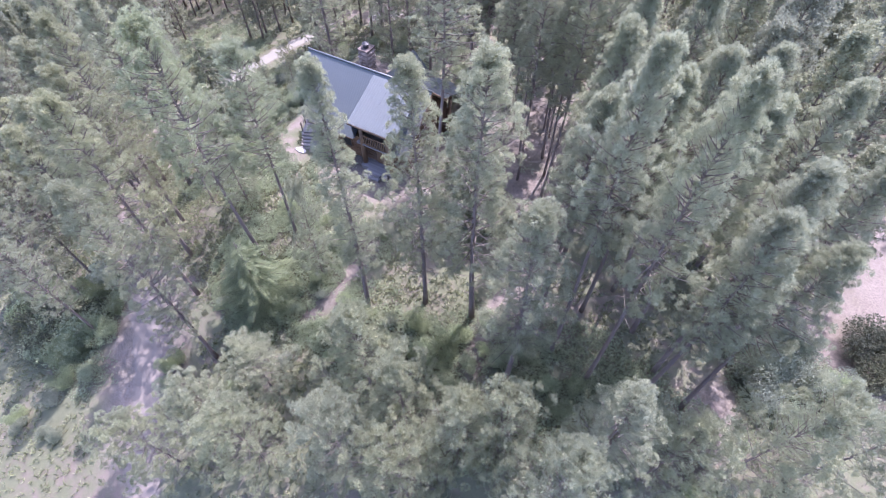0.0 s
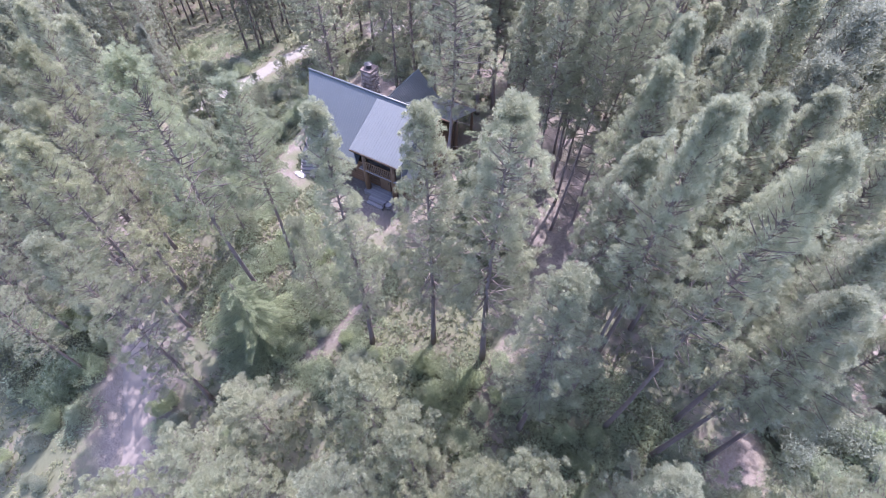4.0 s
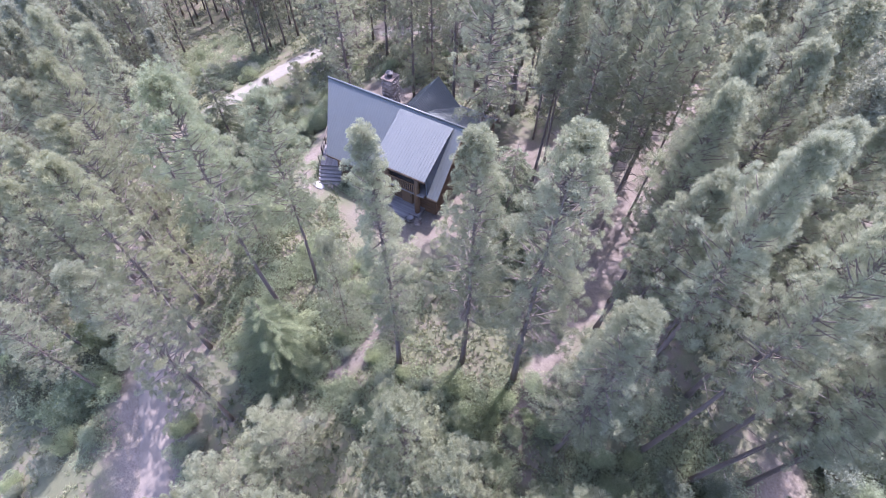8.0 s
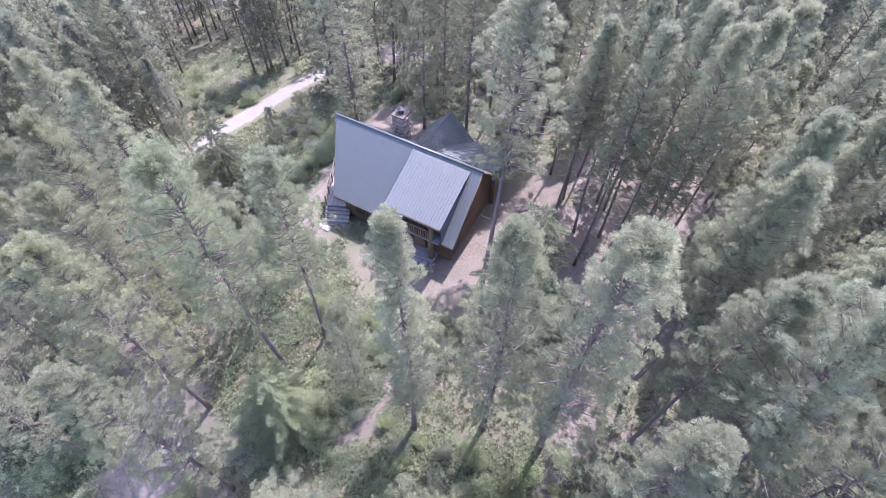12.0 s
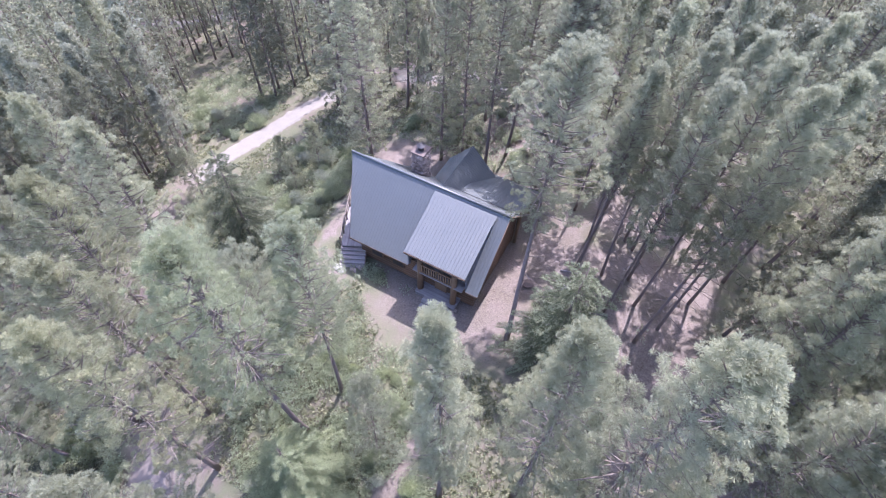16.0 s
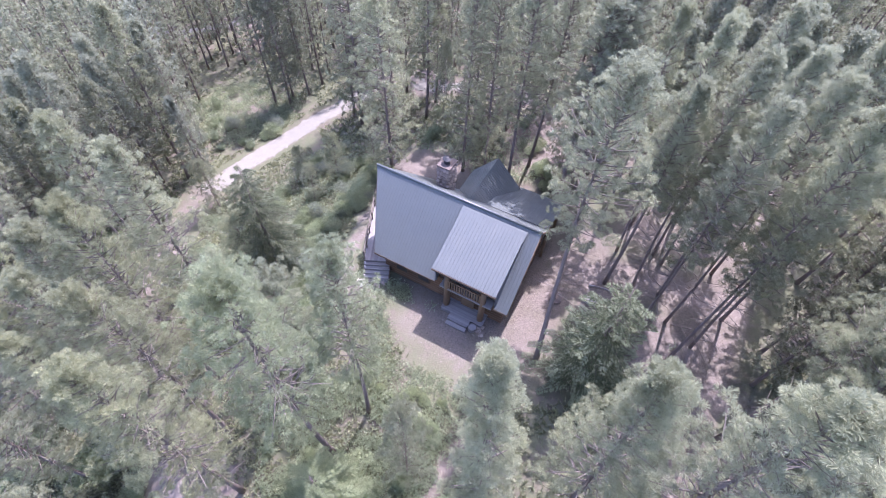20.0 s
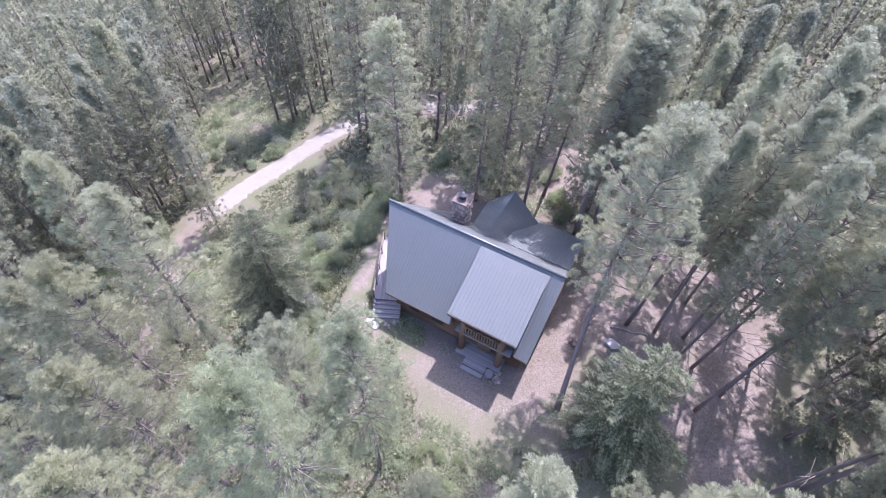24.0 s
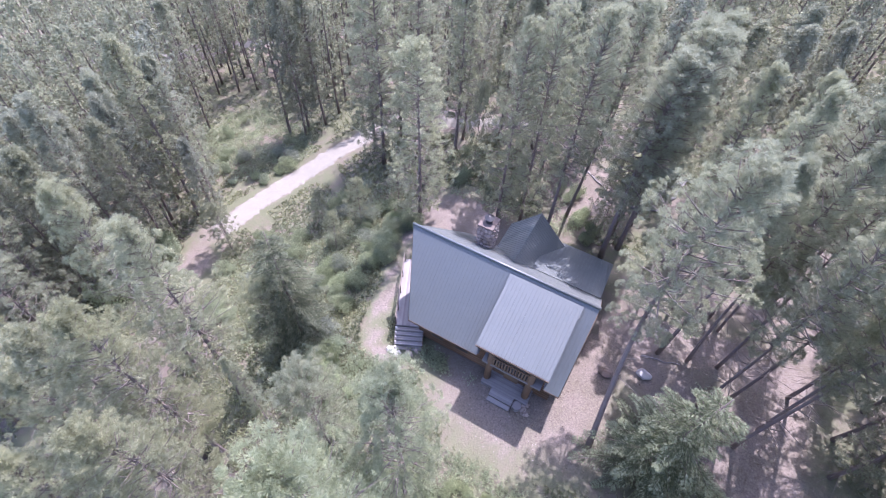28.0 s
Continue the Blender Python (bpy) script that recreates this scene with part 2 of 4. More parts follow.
def box(x0, x1, y0, y1, z0, z1, bevel=0.0):
    bm = bmesh.new()
    bmesh.ops.create_cube(bm, size=1)
    bmesh.ops.scale(bm, vec=(x1 - x0, y1 - y0, z1 - z0), verts=bm.verts)
    bmesh.ops.translate(bm, vec=((x0 + x1) / 2, (y0 + y1) / 2, (z0 + z1) / 2), verts=bm.verts)
    if bevel:
        bmesh.ops.bevel(bm, geom=bm.edges, offset=bevel, segments=2, affect="EDGES")
    return bm


def tube(points, radii, sides=8):
    """Corners and triangles of a tube along points."""
    pts = np.array(points, float)
    v, f = [], []
    for k, (p, r) in enumerate(zip(pts, radii)):
        d = pts[min(k + 1, len(pts) - 1)] - pts[max(k - 1, 0)]
        d = d / (np.linalg.norm(d) + 1e-9)
        a = np.cross(d, (0.31, 0.17, 0.93) if abs(d[2]) < 0.9 else (1, 0, 0))
        a /= np.linalg.norm(a)
        c = np.cross(d, a)
        for s in range(sides):
            w = 2 * math.pi * s / sides
            v.append(p + r * (math.cos(w) * a + math.sin(w) * c))
    for k in range(len(pts) - 1):
        for s in range(sides):
            i, j = k * sides + s, k * sides + (s + 1) % sides
            f += [(i, j, j + sides), (i, j + sides, i + sides)]
    n = len(v)
    v += [pts[0], pts[-1]]
    for s in range(sides):
        f += [(n, (s + 1) % sides, s), (n + 1, n - sides + s, n - sides + (s + 1) % sides)]
    return np.array(v), np.array(f)


def joined(chunks):
    v, f, k = [], [], 0
    for a, b in chunks:
        v.append(a)
        f.append(b + k)
        k += len(a)
    return np.concatenate(v), np.concatenate(f)


def rock_mesh(name, size, mat, seed, flat=0.7):
    bm = bmesh.new()
    bmesh.ops.create_icosphere(bm, subdivisions=2, radius=size)
    for v in bm.verts:
        k = 1 + 0.45 * noise.noise(v.co * (1.3 / size) + Vector((seed * 7.1, 0, 0)))
        v.co = Vector((v.co.x * k, v.co.y * k * 0.85, v.co.z * k * flat))
    me = bpy.data.meshes.new(name)
    bm.to_mesh(me)
    bm.free()
    me.materials.append(mat)
    return me


# ---- the lie of the land ----
def land(x, y):
    """Height of the ground: a level shelf round the house that falls away to the west and the south-west."""
    w, s = max(0.0, -1.5 - x), max(0.0, -11.5 - y)
    k = 1 / (1 + max(0.0, x - 12) / 25)
    z = -15 * (1 - math.exp(-w / 30)) - 18 * (1 - math.exp(-0.0161 * s ** 1.1)) * k
    far = min(1.0, max(0.0, (math.hypot(x - 6, y + 1) - 9) / 8))
    return z + far * (0.22 * noise.noise(Vector((x * 0.13, y * 0.13, 3.1))) + 0.07 * noise.noise(Vector((x * 0.6, y * 0.6, 7.7))))


def near_line(x, y, pts):
    best = 1e9
    for (ax, ay), (bx, by) in zip(pts, pts[1:]):
        dx, dy = bx - ax, by - ay
        k = min(1, max(0, ((x - ax) * dx + (y - ay) * dy) / (dx * dx + dy * dy)))
        best = min(best, math.hypot(x - ax - k * dx, y - ay - k * dy))
    return best


def near_oval(x, y, cx, cy, rx, ry):
    return math.hypot((x - cx) / rx, (y - cy) / ry)


DRIVE = [(-15.0, 24.0), (-18.2, 15.6), (-19.9, 10.6), (-21.4, 5.6), (-22.4, 1.6), (-22.4, -2.0), (-15.0, -15.0), (-4.0, -21.5), (-0.2, -24.0), (3.0, -27.2), (6.0, -30.5), (12.0, -37.0)]
TRAIL = [(24.6, -16.0), (24.4, -12.0), (25.0, -5.5), (25.0, 0.5), (25.7, 5.0), (25.7, 14.0), (27.0, 24.0)]
FAR_ROAD = [(-92.0, 1.0), (-74.7, 11.2), (-54.6, 28.4), (-42.0, 38.5), (-24.0, 52.0)]
BACK_LANE = [(-11.0, 24.0), (-8.5, 21.5), (0.0, 21.5), (7.0, 21.5), (12.0, 30.0)]
LOT = (47.5, 5.5, 4.6, 10.5)


def bare(x, y):
    """How bare of plants the soil is, 0 to 1."""
    b = 0.0
    b = max(b, 1.15 - 0.65 * near_oval(x, y, 10.2, -1.0, 6.0, 7.0) + 0.25 * noise.noise(Vector((x * 0.4, y * 0.4, 2.0))))
    b = max(b, 1.0 - 0.3 * near_line(x, y, [(14.5, 4.0), (18.5, 1.0), (22.0, -1.0), (24.5, -3.0)]))
    b = max(b, 1.1 - 0.5 * near_oval(x, y, 1.0, 7.0, 4.0, 2.5))
    b = max(b, 1.15 - 0.5 * near_oval(x, y, *LOT))
    b = max(b, 1.0 - 0.5 * near_oval(x, y, 39.2, -12.5, 1.6, 3.5))
    b = max(b, 1.05 - 0.32 * near_line(x, y, TRAIL[2:]))
    b = max(b, 0.95 - 0.55 * near_line(x, y, TRAIL[:3]))
    b = max(b, 1.0 - 0.3 * near_line(x, y, BACK_LANE))
    b = max(b, 0.9 - 0.3 * near_line(x, y, DRIVE[:4]), 0.88 - 0.3 * near_line(x, y, DRIVE[3:]) + 0.5 * noise.noise(Vector((x * 0.35, y * 0.35, 9.0))))
    b = max(b, 0.85 - 0.55 * near_line(x, y, [(13.5, -11.0), (13.2, -15.0), (12.0, -18.0)]))
    b = max(b, 0.74 - 0.5 * near_line(x, y, [(-3.1, 3.9), (-2.3, 0.7), (-0.6, -4.0), (0.6, -5.7), (2.1, -6.6)]) + 0.4 * noise.noise(Vector((x * 0.6, y * 0.6, 6.0))))
    b = max(b, 1.0 - 0.17 * near_line(x, y, DRIVE[8:11]))
    b = max(b, 0.9 - 0.16 * near_line(x, y, FAR_ROAD))
    b = max(b, 1.2 - 0.6 * near_oval(x, y, 7.6, 15.8, 2.8, 3.2))
    b = max(b, 0.75 - 0.4 * near_oval(x, y, 22.5, 9.0, 9.0, 13.0) + 0.5 * noise.noise(Vector((x * 0.3, y * 0.3, 5.0))))
    return max(0.0, min(1.0, b))


def build_ground():
    xs = np.concatenate([[-400, -220, -140], np.arange(-110, 76, 1.0), [100, 180, 400]])
    ys = np.concatenate([[-400, -200, -90], np.arange(-62, 106, 1.0), [130, 220, 400]])
    v = [(x, y, land(x, y)) for y in ys for x in xs]
    n = len(xs)
    f = [(j * n + i, j * n + i + 1, (j + 1) * n + i + 1, (j + 1) * n + i) for j in range(len(ys) - 1) for i in range(n - 1)]
    ob = obj("ground", v, f, GROUND, None, "", True)
    at = ob.data.attributes.new("bare", "FLOAT", "POINT")
    at.data.foreach_set("value", [bare(x, y) for x, y, _ in v])
    return tagged(ob, "dry forest soil with pine litter, weeds and bare dirt", "ground", kind="structure")


build_ground()


def strip(name, pts, width, label, mat=ROAD):
    """A road laid along pts over the land, with ragged edges."""
    p = [Vector((*a, 0)) for a in pts]
    line = []
    for k in range(len(p) - 1):
        a, b, c, d = p[max(k - 1, 0)], p[k], p[k + 1], p[min(k + 2, len(p) - 1)]
        for s in np.linspace(0, 1, 30, endpoint=False):
            line.append(0.5 * (2 * b + (c - a) * s + (2 * a - 5 * b + 4 * c - d) * s * s + (3 * b - a - 3 * c + d) * s ** 3))
    v, f = [], []
    for k, q in enumerate(line):
        d = (line[min(k + 1, len(line) - 1)] - line[max(k - 1, 0)]).normalized()
        side = Vector((-d.y, d.x, 0))
        ends = min(1.0, 0.75 + min(k, len(line) - 1 - k) / 60)
        for j in range(9):
            o = (j / 8 - 0.5) * width * ends
            if j in (0, 8):
                o *= 1 + 0.4 * noise.noise(q * 2.3 + Vector((j * 3.0, 0, 0))) + 0.3 * noise.noise(q * 0.35 + Vector((j * 5.0, 2, 0)))
            if j in (1, 7):
                o *= 1 + 0.3 * noise.noise(q * 1.7 + Vector((j * 2.0, 4, 0)))
            w = q + side * o
            rut = -0.05 if j in (2, 6) else 0.0
            v.append((w.x, w.y, land(w.x, w.y) + (0.06 + rut * 0.6 if 0 < j < 8 else -0.06)))
        if k:
            f += [((k - 1) * 9 + j, (k - 1) * 9 + j + 1, k * 9 + j + 1, k * 9 + j) for j in range(8)]
    ob = obj(name, v, f, mat, None, "", True)
    at = ob.data.attributes.new("middle", "FLOAT", "POINT")
    at.data.foreach_set("value", [min(1.0, (1 - abs(j / 4 - 1)) * 1.6, min(k, len(line) - 1 - k) / 45) * 0.75 for k in range(len(line)) for j in range(9)])
    return tagged(ob, label, "road", kind="structure")


strip("road", DRIVE[0:4] + [(-22.1, 1.8), (-22.6, -1.2)], 3.3, "pale dusty gravel drive through the pines")
strip("road", DRIVE[7:], 2.6, "dusty dirt drive with tree shade put into its colour", SHADEROAD)
strip("road", FAR_ROAD, 2.4, "sunlit pale gravel road beyond the trees")
strip("road", BACK_LANE[:4], 1.8, "pale dusty lane behind the house")


# ---- the log house ----
RIDGE, EAVE, EAVE_Y, LONG, PROW = 6.57, 2.61, 4.2, 12.4, 2.12
FALL = (RIDGE - EAVE) / EAVE_Y
RIB = 0.2296


def roof_panel(parent, x0, x1, line, lift=0.0, pitch_y=None):
    """One ribbed metal sheet between x0 and x1. line(x) gives its upper and lower edge as (y, z) pairs."""
    prof = []
    n = max(1, round((x1 - x0) / RIB))
    step = (x1 - x0) / n
    for k in range(n):
        a = x0 + k * step
        prof += [(a, 0.0), (a + step * 0.72, 0.0), (a + step * 0.8, 0.014), (a + step * 0.92, 0.014)]
    prof.append((x1, 0.0))
    v, f = [], []
    for x, h in prof:
        (ya, za), (yb, zb) = line(x)
        for y, z in ((ya, za), (yb, zb)):
            v += [(x, y, z + h + lift), (x, y, z + lift - 0.02)]
    for k in range(len(prof) - 1):
        a, b = 4 * k, 4 * k + 4
        f += [(a, a + 2, b + 2, b), (a + 1, b + 1, b + 3, a + 3), (a + 2, a + 3, b + 3, b + 2), (a, b, b + 1, a + 1)]
    e = 4 * (len(prof) - 1)
    f += [(0, 1, 3, 2), (e, e + 2, e + 3, e + 1)]
    return obj("roof_panel", v, f, ROOF, parent)


def sheets(x0, x1):
    """Edges of sheets about 0.92 m wide."""
    n = max(1, round((x1 - x0) / 0.92))
    return [(x0 + (x1 - x0) * k / n, x0 + (x1 - x0) * (k + 1) / n) for k in range(n)]


def log_wall(parent, a, b, z0, z1, name="log", r=0.15, cut=None):
    """Round logs one above the other from a to b; cut(z) gives how far along the logs run, as two fractions."""
    a, b = Vector((*a, 0)), Vector((*b, 0))
    z = z0 + r
    k = 0
    while z + r * 0.6 < z1:
        s, e = cut(z) if cut else (-0.02, 1.02)
        if e - s > 0.05:
            p, q = a.lerp(b, s), a.lerp(b, e)
            v, f = tube([(p.x, p.y, z), (q.x, q.y, z)], [r * 1.03, r * 0.97], 10)
            me = tri_mesh(name, v, f, LOG, False)
            ob = new(name, me)
            ob.parent = parent
        z += r * 1.86
        k += 1


def post(parent, x, y, z0, z1, r=0.17, name="post", mat=None):
    v, f = tube([(x, y, z0), (x, y, z0 + 0.5 * (z1 - z0)), (x, y, z1)], [r * 1.05, r, r * 0.92], 12)
    ob = new(name, tri_mesh(name, v, f, mat or PINEWOOD, True))
    ob.parent = parent
    return ob


def slab(name, poly, z0, z1, mat, parent, label=""):
    n = len(poly)
    v = [(x, y, z0) for x, y in poly] + [(x, y, z1) for x, y in poly]
    f = [tuple(range(n - 1, -1, -1)), tuple(range(n, 2 * n))] + [(k, (k + 1) % n, n + (k + 1) % n, n + k) for k in range(n)]
    return obj(name, v, f, mat, parent, label)


def build_house():
    h = tagged(new("log_house"), "orange log house with a ribbed grey-blue metal roof", "house")
    # main front slope, cut for the dormer, with the prow at its west end
    def front(x):
        low = EAVE_Y * min(1.0, max(0.02, x / PROW))
        if 7.06 < x < 11.43:
            low = 1.0
        return (-0.0, RIDGE), (-low, RIDGE - FALL * low)
    for a, b in sheets(0.0, 7.0) + sheets(7.0, 11.5) + sheets(11.5, LONG):
        roof_panel(h, a + 0.001, b - 0.001, front)
    # rear slope: prow part, then short above the shed and the gable wing
    def rear(x):
        low = EAVE_Y * min(1.0, max(0.02, x / PROW))
        if x > 8.0:
            low = 2.35
        return (0.0, RIDGE), (low, RIDGE - FALL * low)
    for a, b in sheets(0.0, LONG):
        roof_panel(h, a + 0.001, b - 0.001, rear)
    v, f = tube([(-0.04, 0, RIDGE + 0.02), (LONG + 0.04, 0, RIDGE + 0.02)], [0.09, 0.09], 8)
    rc = new("ridge_cap", tri_mesh("ridge_cap", v, f, ROOF))
    rc.parent = h
    # rear shed
    def shed(x):
        return (2.3, 4.46), (7.1, 2.42)
    for a, b in sheets(7.6, 12.3):
        roof_panel(h, a + 0.001, b - 0.001, shed)
    # gable wing: ridge along y at x 6.5
    for side, lo in ((-1, 4.5), (1, 8.7)):
        v, f, k = [], [], 0
        ys = np.arange(1.6, 6.45, RIB)
        for y0 in ys:
            for yy, hh in ((y0, 0.0), (y0 + RIB * 0.72, 0.0), (y0 + RIB * 0.8, 0.024), (y0 + RIB * 0.92, 0.024)):
                v += [(6.5, yy, 4.9 + hh), (lo, yy, 2.62 + hh)]
        v += [(6.5, ys[-1] + RIB, 4.9), (lo, ys[-1] + RIB, 2.62)]
        n = len(v) // 2
        f = [(2 * k, 2 * k + 1, 2 * k + 3, 2 * k + 2) for k in range(n - 1)]
        ob = obj("wing_roof", v, f, ROOF, h)
        so = ob.modifiers.new("thick", "SOLIDIFY")
        so.thickness, so.offset = 0.05, -1
    # dormer
    def dorm(x):
        return (-0.4, 6.36), (-4.56, 4.54)
    for a, b in sheets(6.96, 11.53):
        roof_panel(h, a + 0.001, b - 0.001, dorm, 0.03)
    fl = lambda y, up: 6.36 + (y + 0.4) * (1.82 / 4.16) + up
    v = [(x, y, fl(y, 0.034 + 0.006 * noise.noise(Vector((x * 2.1, y * 5, 0))))) for x in np.linspace(6.93, 11.56, 24) for y in (-0.28, -0.5, -0.72, -0.95)]
    f = [(4 * k + j, 4 * k + j + 1, 4 * k + j + 5, 4 * k + j + 4) for k in range(23) for j in range(3)]
    fo = obj("flashing", v, f, ROOF, h, "crumpled roof flashing above the dormer")
    so = fo.modifiers.new("thick", "SOLIDIFY")
    so.thickness = 0.008
    for x in (7.0, 11.4):
        v = [(x, -0.5, 6.2), (x, -4.3, 4.6), (x, -4.1, 2.62), (x, -0.5, 6.0), (x + 0.1, -0.5, 6.2), (x + 0.1, -4.3, 4.6), (x + 0.1, -4.1, 2.62), (x + 0.1, -0.5, 6.0)]
        f = [(0, 1, 2, 3), (7, 6, 5, 4), (0, 4, 5, 1), (1, 5, 6, 2), (2, 6, 7, 3), (3, 7, 4, 0)]
        obj("dormer_cheek", v, f, BLUESTEEL, h, "slate blue clad dormer side")
    part("dormer_fascia", box(6.96, 11.53, -4.6, -4.54, 4.38, 4.54), FASCIA, h)
    part("eave_fascia", box(2.1, 7.0, -4.22, -4.17, 2.44, 2.6), FASCIA, h)
    part("eave_fascia", box(11.5, 12.4, -4.22, -4.17, 2.44, 2.6), FASCIA, h)
    # rake boards on the east gable and the west prow
    for s in (-1, 1):
        v, f = tube([(12.36, 0, RIDGE - 0.1), (12.36, s * (4.2 if s < 0 else 2.35), RIDGE - 0.1 - FALL * (4.2 if s < 0 else 2.35))], [0.09, 0.09], 4)
        o = new("rake_board", tri_mesh("rake_board", v, f, FASCIA))
        o.parent = h
        v, f = tube([(0.06, 0, RIDGE - 0.12), (2.16, s * 4.16, EAVE - 0.1)], [0.09, 0.09], 4)
        o = new("rake_board", tri_mesh("rake_board", v, f, FASCIA))
        o.parent = h
    # walls
    log_wall(h, (2.7, -3.45), (11.75, -3.45), 0.05, 2.75)
    log_wall(h, (2.7, 3.4), (11.75, 3.4), 0.05, 2.75)
    half = lambda z: max(0.0, min(1.0, (RIDGE - 0.25 - z) / FALL / 3.45))
    log_wall(h, (11.75, -3.45), (11.75, 3.4), 0.05, 6.2, cut=lambda z: (0.5 - 0.5 * half(z), 0.5 + 0.5 * half(z)))
    for s in (-1, 1):
        log_wall(h, (2.7, s * 3.45), (0.9, 0.0), 0.05, 6.0, cut=lambda z: (1 - half(z), 1.0))
    log_wall(h, (7.1, -2.9), (11.4, -2.9), 2.7, 4.9)
    log_wall(h, (4.9, 6.1), (8.3, 6.1), 0.05, 4.5, cut=lambda z: (0, 1) if z < 2.6 else (0.5 - 0.5 * (4.7 - z) / 2.1, 0.5 + 0.5 * (4.7 - z) / 2.1))
    log_wall(h, (4.9, 3.4), (4.9, 6.1), 0.05, 2.7)
    for x, y in ((12.0, 6.7), (8.9, 6.7), (10.4, 6.7)):
        post(h, x, y, 0, 2.4, 0.13)
    post(h, 12.15, 3.4, 0, 3.6, 0.14)
    slab("ceiling_boards", [(2.3, -3.7), (11.7, -3.7), (11.7, 3.7), (2.3, 3.7), (0.9, 0)], 2.45, 2.55, PINEWOOD, h)
    # front windows and door under the eave
    for x in (4.0, 5.8):
        w = part("window_frame", box(x - 0.5, x + 0.5, -3.68, -3.56, 1.0, 2.1), FASCIA, h)
        part("pane", box(x - 0.42, x + 0.42, -3.7, -3.68, 1.08, 2.02), DARKIRON, w)
    d = part("door", box(8.9, 9.85, -3.7, -3.58, 0.42, 2.4), PINEWOOD, h)
    part("door_handle", box(9.72, 9.78, -3.76, -3.7, 1.3, 1.45), DARKIRON, d)
    # balcony under the dormer
    part("balcony_floor", box(7.45, 11.3, -4.35, -2.9, 2.46, 2.62, 0.01), DECKING, h)
    rail = new("balcony_rail", box_mesh("balcony_rail", 7.9, 10.7, -4.34, -4.25, 3.48, 3.58))
    rail.parent = h
    me = box_mesh("baluster", -0.045, 0.045, -0.02, 0.02, 0, 0.78)
    for k in range(15):
        share("baluster", me, pose(8.0 + k * 0.185, -4.3, 2.72), rail)
    share("bottom_rail", box_mesh("bottom_rail", 7.9, 10.7, -4.33, -4.26, 2.68, 2.75), Matrix(), rail)
    for x in (7.95, 10.6):
        post(h, x, -4.15, 0.3, 4.5, 0.22, "log_post")
    # chimney
    ch = part("chimney", box(3.55, 4.5, 2.25, 3.35, 0, 6.3), MORTAR, h, "brown fieldstone chimney")
    rs = [rock_mesh("stone", 0.2, STONE, k, 0.75) for k in range(5)]
    rng = random.Random(4)
    for side in range(4):
        for row in range(8):
            for c in range(4):
                z = 3.55 + row * 0.36 + rng.uniform(-0.05, 0.05)
                u = (c + 0.5 + 0.3 * (row % 2)) / 4.3
                x, y = ((3.55 + 0.95 * u, 2.25), (3.55 + 0.95 * u, 3.35), (3.55, 2.25 + 1.1 * u), (4.5, 2.25 + 1.1 * u))[side]
                share("stone", rng.choice(rs), pose(x, y, z, rng.uniform(-20, 20), rng.uniform(-20, 20), rng.uniform(0, 360)) @ Matrix.Diagonal((0.75, 0.75, 0.9, 1)), ch)
    part("chimney_cap", box(3.48, 4.57, 2.18, 3.42, 6.3, 6.42, 0.02), BROWNROCK, ch)
    bm = bmesh.new()
    bmesh.ops.create_cone(bm, cap_ends=True, segments=16, radius1=0.24, radius2=0.2, depth=0.35, matrix=Matrix.Translation((4.02, 2.8, 6.6)))
    part("flue_pot", bm, DARKIRON, ch)
    bm = bmesh.new()
    bmesh.ops.create_cone(bm, cap_ends=True, segments=16, radius1=0.34, radius2=0.08, depth=0.14, matrix=Matrix.Translation((4.02, 2.8, 6.86)))
    part("flue_hood", bm, DARKIRON, ch)
    return h


def box_mesh(name, *args, mat=None):
    bm = box(*args, 0.008)
    me = bpy.data.meshes.new(name)
    bm.to_mesh(me)
    bm.free()
    me.materials.append(mat or PINEWOOD)
    return me


build_house()


